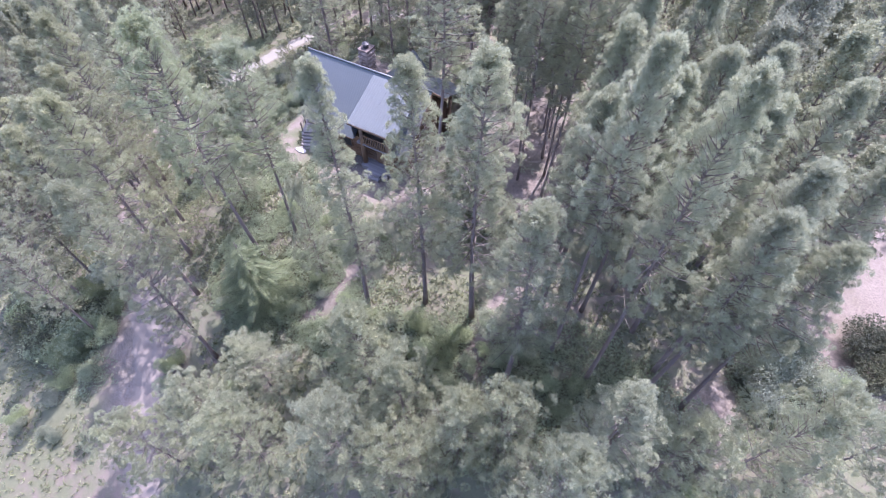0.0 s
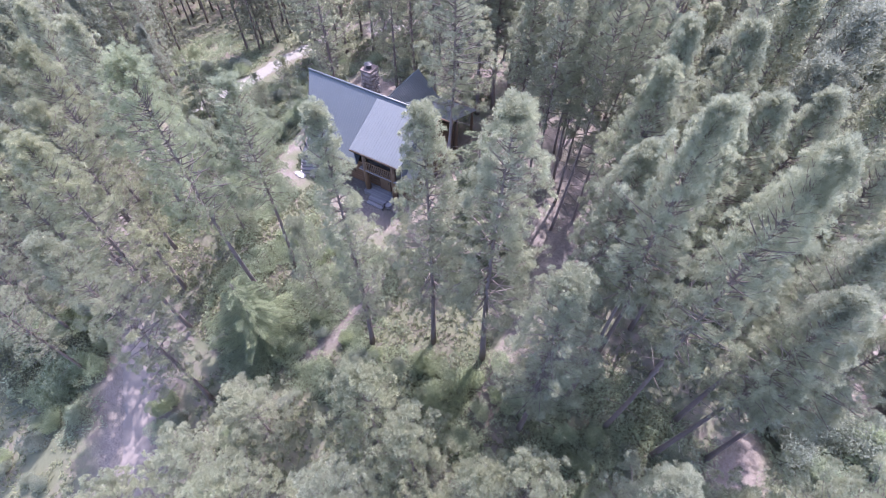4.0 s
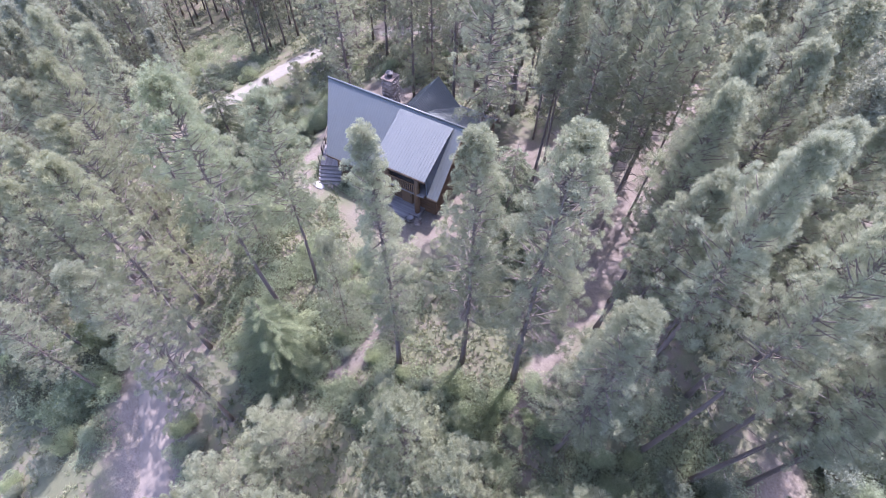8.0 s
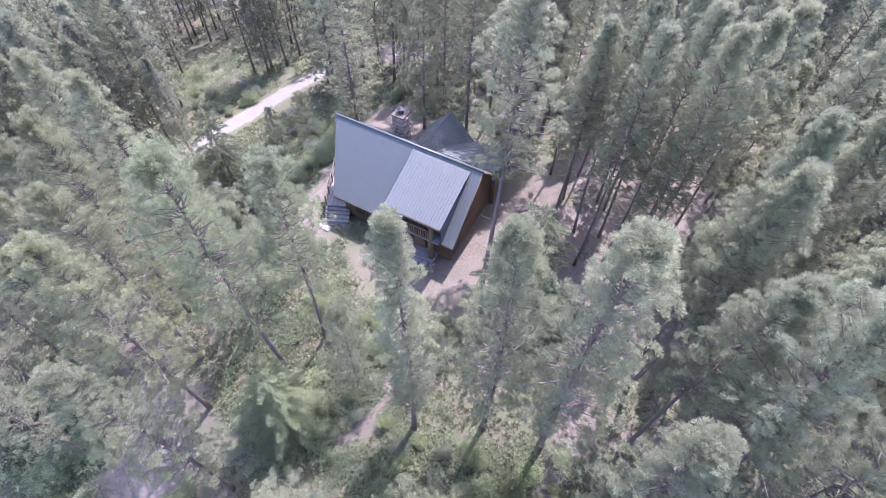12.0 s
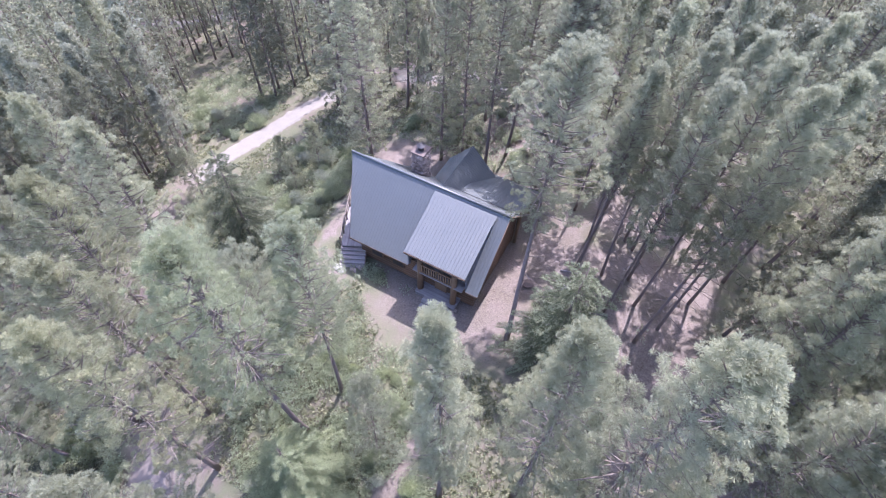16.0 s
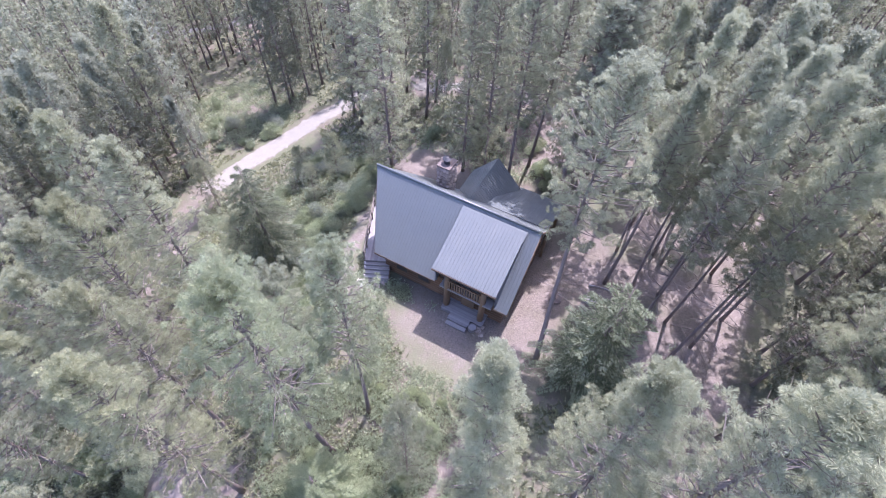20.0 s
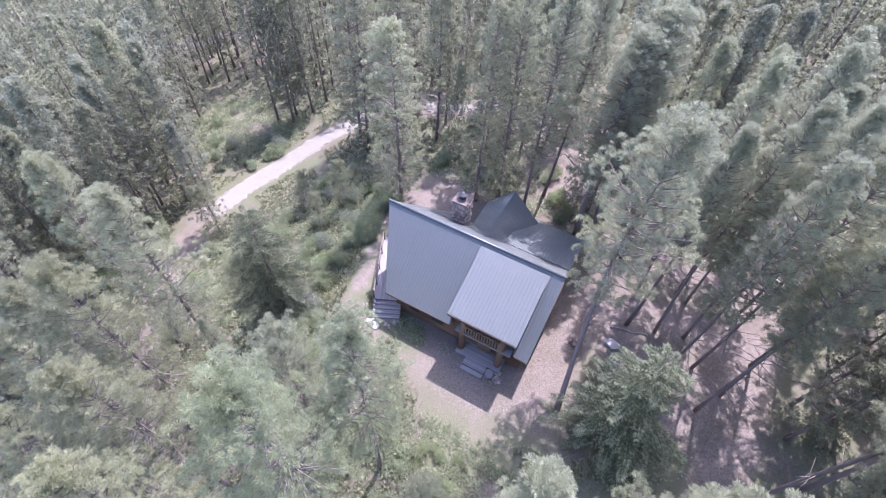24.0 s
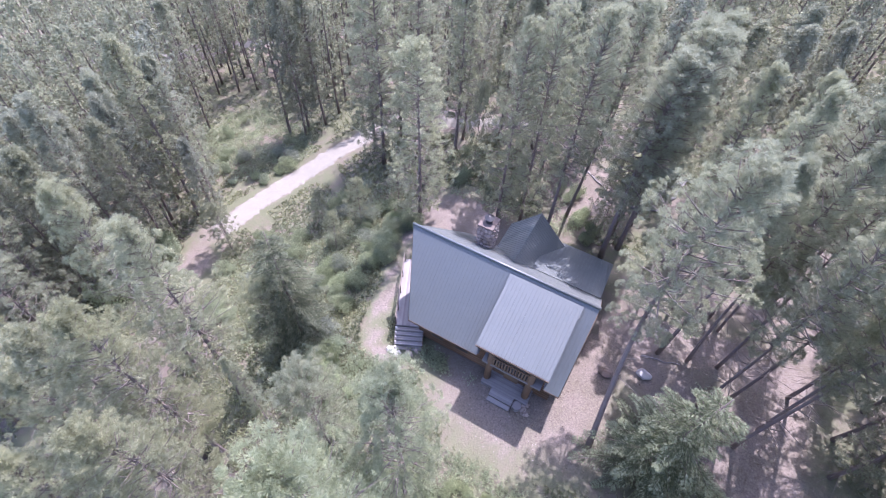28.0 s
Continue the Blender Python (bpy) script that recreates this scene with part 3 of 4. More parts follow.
def build_deck():
    """The raised side deck along the prow, with its stair."""
    d = tagged(new("side_deck"), "weathered grey plank deck with a short stair", "deck")
    u, w = Vector((0.43, -0.9)).normalized(), Vector((0.9, 0.43)).normalized()
    o = Vector((1.0, -4.2))
    turn = Matrix(((u.x, w.x, 0, o.x), (u.y, w.y, 0, o.y), (0, 0, 1, 0), (0, 0, 0, 1)))
    for k in range(14):
        b = part("deck_board", box(-5.6, 0.0, 0.02 + k * 0.142, 0.15 + k * 0.142, 0.86, 0.9, 0.004), DECKING, d)
        b.matrix_basis = turn
    b = part("deck_frame", box(-5.55, -0.03, 0.04, 1.95, 0.62, 0.855), DECKING, d)
    b.matrix_basis = turn
    for x in (-5.3, -2.8, -0.3):
        for y in (0.2, 1.7):
            q = part("pier", box(x - 0.1, x + 0.1, y - 0.1, y + 0.1, -2.6, 0.62), FASCIA, d)
            q.matrix_basis = turn
    for k in range(5):
        z = 0.74 - k * 0.165
        for j in (0, 1):
            q = part("tread", box(0.02 + k * 0.27 + j * 0.13, 0.14 + k * 0.27 + j * 0.13, 0.02, 1.95, z - 0.04, z, 0.004), DECKING, d)
            q.matrix_basis = turn
    for k in range(5):
        z = 0.74 - k * 0.165
        q = part("riser", box(0.255 + k * 0.27, 0.275 + k * 0.27, 0.04, 1.93, z - 0.21, z - 0.042), DECKING, d)
        q.matrix_basis = turn
    for y in (0.06, 1.9):
        v = [(0, y, 0.85), (1.4, y, 0.05), (1.4, y, -0.1), (0, y, 0.45)]
        v += [(a, y + 0.05, c) for a, _, c in v]
        q = obj("stringer", v, [(0, 1, 2, 3), (7, 6, 5, 4), (0, 4, 5, 1), (1, 5, 6, 2), (2, 6, 7, 3), (3, 7, 4, 0)], FASCIA, d)
        q.matrix_basis = turn
    for x in (-5.4, -4.0, -2.6, -1.2, -0.1):
        q = part("rail_post", box(x - 0.05, x + 0.05, 0.0, 0.1, 0.6, 1.85, 0.01), TWIG, d)
        q.matrix_basis = turn
    for z in (1.78, 1.35):
        q = part("handrail", box(-5.45, -0.05, 0.02, 0.08, z, z + 0.07, 0.01), TWIG, d)
        q.matrix_basis = turn
    me = rock_mesh("white_stone", 0.085, PALE, 3, 0.8)
    for k in range(5):
        s = new("white_stone", me)
        p = turn @ Vector((0.13 + k * 0.27, 0.1, 0.80 - k * 0.165))
        s.location = p
        tagged(s, "fist-sized white stone on the stair edge", "stone", "stair stones")
    return d


build_deck()


def build_porch():
    p = tagged(new("front_porch"), "low grey plank porch with two steps", "porch")
    for k in range(13):
        part("deck_board", box(7.75, 10.95, -4.62 + k * 0.092, -4.535 + k * 0.092, 0.36, 0.4, 0.003), DECKING, p)
    part("porch_frame", box(7.78, 10.92, -4.6, -3.45, 0.02, 0.355), DECKING, p)
    for k in range(6):
        part("deck_board", box(8.55, 10.1, -5.16 + k * 0.09, -5.075 + k * 0.09, 0.33, 0.37, 0.003), DECKING, p)
    part("porch_frame", box(8.58, 10.07, -5.14, -4.62, 0.02, 0.328), DECKING, p)
    part("step", box(8.57, 10.08, -5.46, -5.17, 0.12, 0.18, 0.006), DECKING, p)
    part("riser", box(8.6, 10.05, -5.44, -5.2, 0.0, 0.12), DECKING, p)
    b = tagged(new("wooden_barrel"), "small weathered half barrel beside the porch", "barrel")
    bm = bmesh.new()
    prof = [(0.24, 0.0), (0.29, 0.16), (0.3, 0.3), (0.28, 0.48)]
    rings = []
    for r, z in prof + [(0.25, 0.48), (0.25, 0.4)]:
        rings.append([bm.verts.new((r * math.cos(a * math.pi / 9), r * math.sin(a * math.pi / 9), z)) for a in range(18)])
    for a, c in zip(rings, rings[1:]):
        for k in range(18):
            bm.faces.new((a[k], a[(k + 1) % 18], c[(k + 1) % 18], c[k]))
    bm.faces.new(rings[-1])
    part("staves", bm, DECKING, b, smooth=False)
    for z, r in ((0.1, 0.275), (0.36, 0.3)):
        bm = bmesh.new()
        bmesh.ops.create_cone(bm, cap_ends=False, segments=18, radius1=r + 0.006, radius2=r + 0.006, depth=0.04, matrix=Matrix.Translation((0, 0, z)))
        part("hoop", bm, DARKIRON, b)
    b.matrix_basis = pose(10.42, -4.98, 0.0)


build_porch()


def stones(label, group, x, y, rx, ry, n, size, mat, seed):
    rng = random.Random(seed)
    kinds = [rock_mesh("stone", size, mat, seed + k, 0.65) for k in range(4)]
    for k in range(n):
        a, r = rng.uniform(0, 6.28), math.sqrt(rng.random())
        s = new("stone", rng.choice(kinds))
        px, py = x + rx * r * math.cos(a), y + ry * r * math.sin(a)
        q = rng.uniform(0.6, 1.3)
        s.matrix_basis = pose(px, py, land(px, py) + size * 0.25, rng.uniform(-15, 15), rng.uniform(-15, 15), rng.uniform(0, 360)) @ Matrix.Diagonal((q, q, q, 1))
        tagged(s, label, "stone", group)


stones("rounded grey-brown stone piled by the porch", "porch stones", 10.95, -4.75, 0.38, 0.4, 22, 0.13, STONE, 3)
stones("white quartz rock at the foot of the stair", "stair rocks", 1.75, -5.55, 0.55, 0.25, 16, 0.16, PALE, 9)
stones("grey rock beside the stair", "stair rocks", 2.7, -5.0, 0.5, 0.3, 9, 0.14, STONE, 12)
slab_rock = new("flat_rock", rock_mesh("flat_rock", 0.42, PALE, 5, 0.4))
slab_rock.matrix_basis = pose(1.62, -5.6, 0.05, 0, 0, -25) @ Matrix.Diagonal((1.1, 0.5, 0.5, 1))
tagged(slab_rock, "large flat white rock at the foot of the stair", "rock", "stair rocks")
stones("pale rock along the edge of the dirt lot", "lot rocks", 46.6, 16.2, 1.4, 1.0, 7, 0.3, PALE, 21)
for name, x, y, s, mat, label in (("boulder", 14.6, 0.1, 0.42, BROWNROCK, "brown boulder on the bare yard"), ("boulder", 16.9, 1.3, 0.45, PALE, "pale flat boulder under the pines"), ("boulder", 42.0, -2.5, 0.25, PALE, "pale rock at the edge of the dirt lot")):
    o = new(name, rock_mesh(name, s, mat, x, 0.6))
    o.location = (x, y, land(x, y) + s * 0.3)
    tagged(o, label, "boulder")


def build_boot_rail():
    """A bent iron rail beside the porch step."""
    v, f = tube([(0, 0, 0), (0, 0, 0.42), (0, 0.05, 0.5), (0, 0.4, 0.54), (0, 0.45, 0.48), (0, 0.45, 0.0)], [0.022] * 6, 8)
    o = new("hand_rail", tri_mesh("hand_rail", v, f, DARKIRON))
    o.location = (10.16, -5.5, 0.0)
    return tagged(o, "low bent black iron rail beside the porch step", "hand rail")


build_boot_rail()


def fallen_log(x, y, turn, length, r, mat, label, seed):
    """A felled trunk on the ground, with broken branch stubs."""
    g = random.Random(seed)
    t = tagged(new("fallen_log"), label, "log", "fallen logs")
    pts = [(length * (k / 5 - 0.5), 0.08 * g.uniform(-1, 1), r * 0.9 + 0.03 * g.uniform(-1, 1)) for k in range(6)]
    me = tri_mesh("log_stem", *tube(pts, [r * (1 - 0.09 * k) for k in range(6)], 10), mat, True)
    o = new("log_stem", me)
    o.parent = t
    for _ in range(4):
        a, x0 = g.uniform(0.3, 2.8), length * g.uniform(-0.4, 0.45)
        me = tri_mesh("branch_stub", *tube([(x0, 0, r), (x0 + 0.1, math.cos(a) * 0.4, r + math.sin(a) * 0.35)], [0.025, 0.008], 5), TWIG)
        o = new("branch_stub", me)
        o.parent = t
    t.matrix_basis = pose(x, y, land(x, y), 0, 0, turn)


for k, (x, y, turn, length, r) in enumerate(((13.6, 19.2, 70, 4.2, 0.14), (14.3, 19.9, 64, 4.6, 0.16), (15.0, 20.1, 78, 3.6, 0.13), (13.2, 16.4, 20, 3.0, 0.1), (8.6, 17.2, -35, 3.2, 0.09), (17.6, 2.9, 15, 2.6, 0.07))):
    fallen_log(x, y, turn, length, r, DECKING, "pale barkless fallen pine log on bare soil", k)

# ---- trees ----
def unit(a):
    return a / (np.linalg.norm(a, axis=-1, keepdims=True) + 1e-9)


def needles(rng, at, along, n, length, width, spread=0.8, fan=True):
    """Tufts of n blades at points. fan: each blade widens outwards, so that the tuft closes to a round brush."""
    k = len(at)
    d = unit(along[:, None] * 0.75 + spread * unit(rng.normal(size=(k, n, 3))))
    size = length * rng.uniform(0.8, 1.06, (k, n, 1))
    side = unit(np.cross(d, rng.normal(size=(k, n, 3)))) * width * 0.5
    foot, tip = at[:, None] + 0.1 * length * d, at[:, None] + d * size
    v = np.stack([tip + side, tip - side, foot] if fan else [foot + side, foot - side, tip], 2).reshape(-1, 3)
    return v, np.arange(len(v)).reshape(-1, 3)


def pine_meshes(seed, h=17.0, start=0.3, reach=2.1, branches=80, ends=6, per=3, blades=14, length=0.27, width=0.055, bend=0.5, bare_low=8, top=0.45, twigs=2, fan=False, mat=None, thick=1.0, sway=(0.0, 0.0), clump=0.0):
    """Trunk, limbs and crown of one pine: limbs in loose whorls, each with side twigs that end in clustered needle tufts."""
    rng = np.random.default_rng(seed)
    t = np.linspace(0, 1, 12)
    ph = rng.uniform(0, 6.28)
    wob = bend * np.stack([np.sin(t * 2.6 + ph) - math.sin(ph), np.cos(t * 2.1 + ph) - math.cos(ph), 0 * t], 1) * 0.5
    spine = np.stack([0 * t, 0 * t, t * h], 1) + wob - t[:, None] * wob[-1] + np.sin(np.pi * t)[:, None] * np.array([*sway, 0.0])
    r0 = (0.0072 * h + 0.018) * thick
    trunk = tube(spine, r0 * (1.0 - 0.93 * t) + 0.2 * r0 * np.exp(-t * 30), 9)
    at_h = lambda z: np.array([np.interp(z, t * h, spine[:, k]) for k in range(3)])
    limbs, pos, dirs = [], [], []
    up = np.array([0, 0, 1.0])
    lobes = rng.uniform(0.75, 1.2, 7)
    for b in range(branches):
        q = 1 - (1 - (b + rng.uniform(0, 1)) / branches) ** 1.2
        z = h * (start + (0.985 - start) * q)
        az = b * 2.39996 + rng.uniform(-0.4, 0.4)
        prof = (0.55 + 0.45 * min(1, q / 0.25)) * (1 - q) ** top * 1.1 + 0.1
        L = reach * prof * rng.uniform(0.7, 1.2) * lobes[int(q * 3.99) + int((az % 6.283) / 2.1) % 3]
        el = radians(-10 + 55 * q + rng.uniform(-10, 10))
        out = np.array([math.cos(az), math.sin(az), 0])
        p0 = at_h(z)
        at = lambda s: p0 + out * L * s * math.cos(el) + up * L * (s * math.sin(el) + 0.2 * s * s)
        girth = (0.6 + 0.5 * L / reach) * h / 17
        if twigs > 0:
            limbs.append(tube([at(0), at(0.35), at(0.7), at(0.97)], np.array([0.03, 0.024, 0.016, 0.006]) * girth, 4))
        elif not twigs or b % 8 == 0:
            limbs.append(tube([at(0), at(0.5), at(0.95)], np.array([0.03, 0.02, 0.006]) * girth, 3))
        side = np.cross(out, up)
        # needle brushes crowd the outer half of the limb, on short side twigs to both hands
        wing = 0.1 + 0.17 * L
        for k in range(max(2, round(ends / per * (0.3 + 0.8 * L / reach)))):
            s = 1.0 if k == 0 else 1.0 - 0.66 * rng.random() ** 1.15
            off = 0.0 if k == 0 else rng.uniform(-1, 1)
            p = at(s * 0.93)
            e = at(s) + side * off * wing * (1.25 - 0.75 * s) + up * (rng.uniform(0.0, 0.2) - 0.06 * abs(off)) + out * rng.uniform(-0.05, 0.1)
            tw = unit(out * 0.55 + side * off * 0.6 + up * rng.uniform(0.25, 0.8))
            if twigs > 0 and k % twigs:
                limbs.append(tube([p, e], [0.012, 0.005], 3))
            for j in range(per):
                ball = unit(rng.normal(0, 1, 3) + up * 0.5 + tw * 0.3)
                pos.append(e + ball * clump * rng.uniform(0.6, 1.1))
                dirs.append(unit(tw * 0.3 + up * 0.3 + ball))
    for k in range(26):
        d = rng.normal(0, 1, 3) * (1, 1, 0)
        pos.append(at_h(h * (1 - 0.0035 * k)) + d * (0.05 + 0.009 * k))
        dirs.append(unit(up + 0.5 * d))
    for k in range(bare_low):
        z = h * start * rng.uniform(0.35, 1.0)
        az = rng.uniform(0, 6.28)
        p0 = at_h(z)
        L = rng.uniform(0.5, 1.6)
        limbs.append(tube([p0, p0 + L * np.array([math.cos(az), math.sin(az), rng.uniform(-0.35, 0.1)])], [0.022, 0.006], 4))
    crown = needles(rng, np.array(pos), np.array(dirs), blades, length, width, 0.95, fan)
    return (tri_mesh("trunk", *trunk, BARK, True), tri_mesh("branchwork", *joined(limbs), TWIG), tri_mesh("crown", *crown, mat or NEEDLES))


def fir_meshes(seed, h=12.0, reach=3.3, whorls=17, mat=None, shoots=None):
    """A broad fir: long boughs that arch down, each a fan of hanging side sprays, in open tiers down to the ground."""
    rng = np.random.default_rng(seed)
    trunk = tube([(0, 0, 0), (0, 0, h * 0.5), (0, 0, h)], [0.16, 0.1, 0.015], 8)
    limbs, old, fresh = [], [], []
    up = np.array([0, 0, 1.0])
    for b in range(whorls):
        q = b / whorls
        for j in range(6):
            L = reach * (1 - q) ** 0.65 * rng.uniform(0.6, 1.25) + 0.3
            az = j * 1.047 + b * 0.61 + rng.uniform(-0.3, 0.3)
            out = np.array([math.cos(az), math.sin(az), 0])
            z = h * (0.05 + 0.94 * q) + rng.uniform(-0.25, 0.25)
            rise = rng.uniform(0.1, 0.35)
            f = lambda s: up * z + out * L * s + up * L * (rise * s - 0.45 * s * s)
            limbs.append(tube([f(0), f(0.5), f(1)], [0.022, 0.014, 0.005], 3))
            side = np.cross(out, up)
            n = max(6, int(L / 0.11))
            for k in range(n):
                s = 0.12 + 0.88 * (k + rng.uniform(0, 0.8)) / n
                spot = fresh if s > 0.72 else old
                spot.append((f(s) + up * 0.03, unit(out + up * 0.2)))
                for sg in (-1, 1):
                    wide = L * 0.2 * (1.12 - s) * rng.uniform(0.6, 1.3)
                    m = max(2, int(wide / 0.1))
                    for w in range(m):
                        tip = w == m - 1 or s > 0.8
                        w = wide * (w + 0.7) / m
                        (fresh if tip else old).append((f(s) + sg * side * w + out * w * 0.6 - up * (0.1 * w + 0.3 * w * w), unit(out * 0.7 + side * sg * 0.7 - up * (0.1 + 0.4 * w))))
    made = [needles(rng, np.array([p for p, _ in q]), np.array([d for _, d in q]), 9, 0.21, 0.026, 0.3, False) for q in (old, fresh)]
    return (tri_mesh("trunk", *trunk, BARK, True), tri_mesh("branchwork", *joined(limbs), TWIG), tri_mesh("crown", *made[0], mat or FIR), tri_mesh("young_growth", *made[1], shoots or FIRTIP))


def shrub_meshes(seed, r=1.0, leaves=900, mat=None, leaf=0.1, tall=1.0):
    rng = np.random.default_rng(seed)
    stems, pos, dirs = [], [], []
    lobes = [(rng.uniform(-0.55, 0.55) * r, rng.uniform(-0.55, 0.55) * r, rng.uniform(0.45, 1.0) * r * tall, rng.uniform(0.35, 0.6) * r) for _ in range(9)]
    for x, y, z, q in lobes:
        stems.append(tube([(0, 0, 0), (x * 0.5, y * 0.5, z * 0.55), (x, y, z)], [0.03, 0.02, 0.006], 4))
        d = unit(rng.normal(size=(leaves // 9, 3)))
        p = np.array([x, y, z]) + d * q * rng.uniform(0.55, 1.05, (len(d), 1)) * np.array([1, 1, 0.8])
        keep = p[:, 2] > 0.03
        pos.append(p[keep])
        dirs.append(d[keep])
    pos, dirs = np.concatenate(pos), np.concatenate(dirs)
    v, f = needles(rng, pos, unit(dirs + np.array([0, 0, 0.4])), 3, leaf * 1.6, leaf * 0.85, 1.0)
    return (tri_mesh("stemwork", *joined(stems), TWIG), tri_mesh("foliage", v, f, mat or LEAVES))


def stand(name, meshes, m, label, category, group):
    t = tagged(new(name), label, category, group)
    t.matrix_basis = m
    for me in meshes:
        p = share(me.name.split(".")[0], me, Matrix(), t)
        if p.name.split(".")[0] != "trunk":
            p["kind"] = "stuff"
    return t


def kinds(shapes, **detail):
    return [pine_meshes(seed, 17.0, start, reach, bend=bend, **detail) for seed, start, reach, bend in shapes]


NEAR = dict(branches=150, ends=15, per=5, clump=0.17, blades=38, length=0.155, width=0.0135, fan=True)
MID = dict(branches=130, ends=10, per=5, clump=0.2, blades=12, length=0.22, width=0.055, twigs=0, fan=True, mat=SHADENEEDLES)
FAR = dict(branches=62, ends=7, per=1, blades=4, length=0.29, width=0.155, bare_low=2, twigs=-1, mat=SHADENEEDLES)
HERO = kinds([(1, 0.31, 1.75, 0.5), (2, 0.34, 1.8, 0.8), (3, 0.3, 1.75, 0.3)], top=0.6, **NEAR)
LUSH = kinds([(36, 0.28, 1.75, 0.6), (37, 0.32, 1.85, 0.8), (38, 0.3, 1.8, 0.5)], top=0.58, mat=GREENNEEDLES, **NEAR)
STAND = kinds([(33, 0.52, 1.45, 0.6), (34, 0.48, 1.4, 0.9), (35, 0.56, 1.5, 0.4)], top=0.6, **NEAR)
SLIM = kinds([(11, 0.24, 1.25, 0.5)], top=0.52, **NEAR)
COLUMN = kinds([(8, 0.08, 1.75, 0.3), (9, 0.12, 1.85, 0.5)], top=0.4, **NEAR)
HIGH = kinds([(13, 0.4, 1.25, 0.9), (14, 0.46, 1.35, 0.7), (16, 0.43, 1.25, 1.0)], top=0.58, thick=0.68, **dict(NEAR, branches=104, bare_low=22))
ROUND = [pine_meshes(15, 17.0, 0.46, 2.1, bend=0.9, top=0.5, mat=YELLOWNEEDLES, **NEAR)]
BARE = [pine_meshes(18, 17.0, 0.46, 1.75, bend=0.5, sway=(-0.4, 1.9), **dict(NEAR, branches=130, bare_low=8))]
DENSE = kinds([(17, 0.36, 1.8, 0.6), (19, 0.4, 1.7, 0.9)], top=0.38, **NEAR)
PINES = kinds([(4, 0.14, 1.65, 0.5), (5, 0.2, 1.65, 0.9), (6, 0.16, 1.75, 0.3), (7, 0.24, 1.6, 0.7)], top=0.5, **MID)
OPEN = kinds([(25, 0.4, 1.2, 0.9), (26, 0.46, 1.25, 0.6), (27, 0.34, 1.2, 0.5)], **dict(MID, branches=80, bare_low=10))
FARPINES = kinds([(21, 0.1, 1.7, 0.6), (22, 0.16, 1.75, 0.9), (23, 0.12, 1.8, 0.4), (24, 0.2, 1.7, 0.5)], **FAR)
SMALL = [pine_meshes(s, 8.0, 0.08, 2.2, 110, 14, 5, 30, 0.17, 0.0185, 0.3, 2, 0.45, 2, True, clump=0.16) for s in (31, 32, 33)]
FIRS = [fir_meshes(41, 12.0, 3.5, 13, PALEFIR, PALESHOOT), fir_meshes(42, 12.0, 3.0, 15)]
SAPLING = [fir_meshes(43, 12.0, 3.6, 17, SAPFIR, SAPSHOOT)]
rng = random.Random(7)


def pine(x, y, h, sets=None, group="pine trees", wide=1.0, label="tall ponderosa pine with grey-green needle tufts", top=None, turn=None):
    """A pine of height h at x, y; top: the place of its tip, where it does not stand plumb."""
    sets = sets or PINES
    z = land(x, y) - 0.08
    lean = (rng.uniform(-0.3, 0.3), rng.uniform(-0.3, 0.3))
    if top:
        lean, h = (top[0] - x, top[1] - y), top[2] + 0.35 - z
    k = h / (8.0 if sets is SMALL else 17.0)
    w = wide * rng.uniform(0.95, 1.06) * (k if not top else 1.0)
    m = pose(x, y, z) @ Matrix.Shear("XY", 4, (lean[0] / h, lean[1] / h)) @ pose(0, 0, 0, 0, 0, rng.uniform(0, 360) if turn is None else turn) @ Matrix.Diagonal((w, w, k, 1))
    PLACED.append((x, y))
    return stand("pine_tree", rng.choice(sets), m, label, "tree", group)


PLACED = []


def row(trees, sets, **more):
    """Pines by foot and height, or by foot and tip."""
    for x, y, *rest in trees:
        if len(rest) == 3:
            pine(x, y, 0, sets, top=tuple(rest), **more)
        else:
            pine(x, y, rest[0], sets, **more)


FRONT, BESIDE, BELOW, BEHIND, EAST = ("pine trees " + w for w in ("in front of the house", "beside the house", "below the house", "behind the house", "east of the house"))
# in front of the house, foot and tip
row([(15.7, -15.3, 14.0, -13.0, 17.4)], SLIM, wide=1.2, group=FRONT, label="slender ponderosa pine with a dense columnar crown")
row([(19.5, -13.4, 18.4, -12.3, 18.2)], HERO[2:3], wide=1.22, group=FRONT)
row([(23.0, -12.9, 22.3, -11.8, 19.5)], HERO[:1], wide=1.42, group=FRONT)
row([(27.0, -15.7, 26.5, -15.1, 15.6)], HERO[1:2], wide=1.2, group=FRONT)
row([(32.9, -19.2, 32.8, -19.1, 12.2)], HERO[1:2], wide=1.1, group=FRONT)
# the stand east of the house
row([(27.3, -11.0, 27.2, -10.9, 18.4), (28.9, -12.6, 28.5, -11.6, 21.6), (31.6, -13.2, 31.4, -13.0, 22.0), (26.5, -6.9, 26.4, -6.7, 19.0), (26.7, -4.4, 26.6, -4.9, 19.8), (29.2, -2.4, 29.0, -2.5, 19.3),
     (35.2, -10.9, 35.2, -10.8, 18.0), (36.2, -4.7, 36.1, -4.6, 18.0), (33.2, -8.6, 33.1, -8.4, 18.5), (31.0, -6.0, 30.9, -5.8, 18.5), (29.6, -8.8, 29.5, -8.6, 18.8), (34.6, -13.4, 34.5, -13.2, 17.5),
     (38.4, -7.6, 38.4, -7.4, 17.0), (37.4, -12.2, 37.3, -12.0, 16.0), (33.0, -3.6, 32.9, -3.4, 18.0)], STAND, wide=1.08, group=EAST)
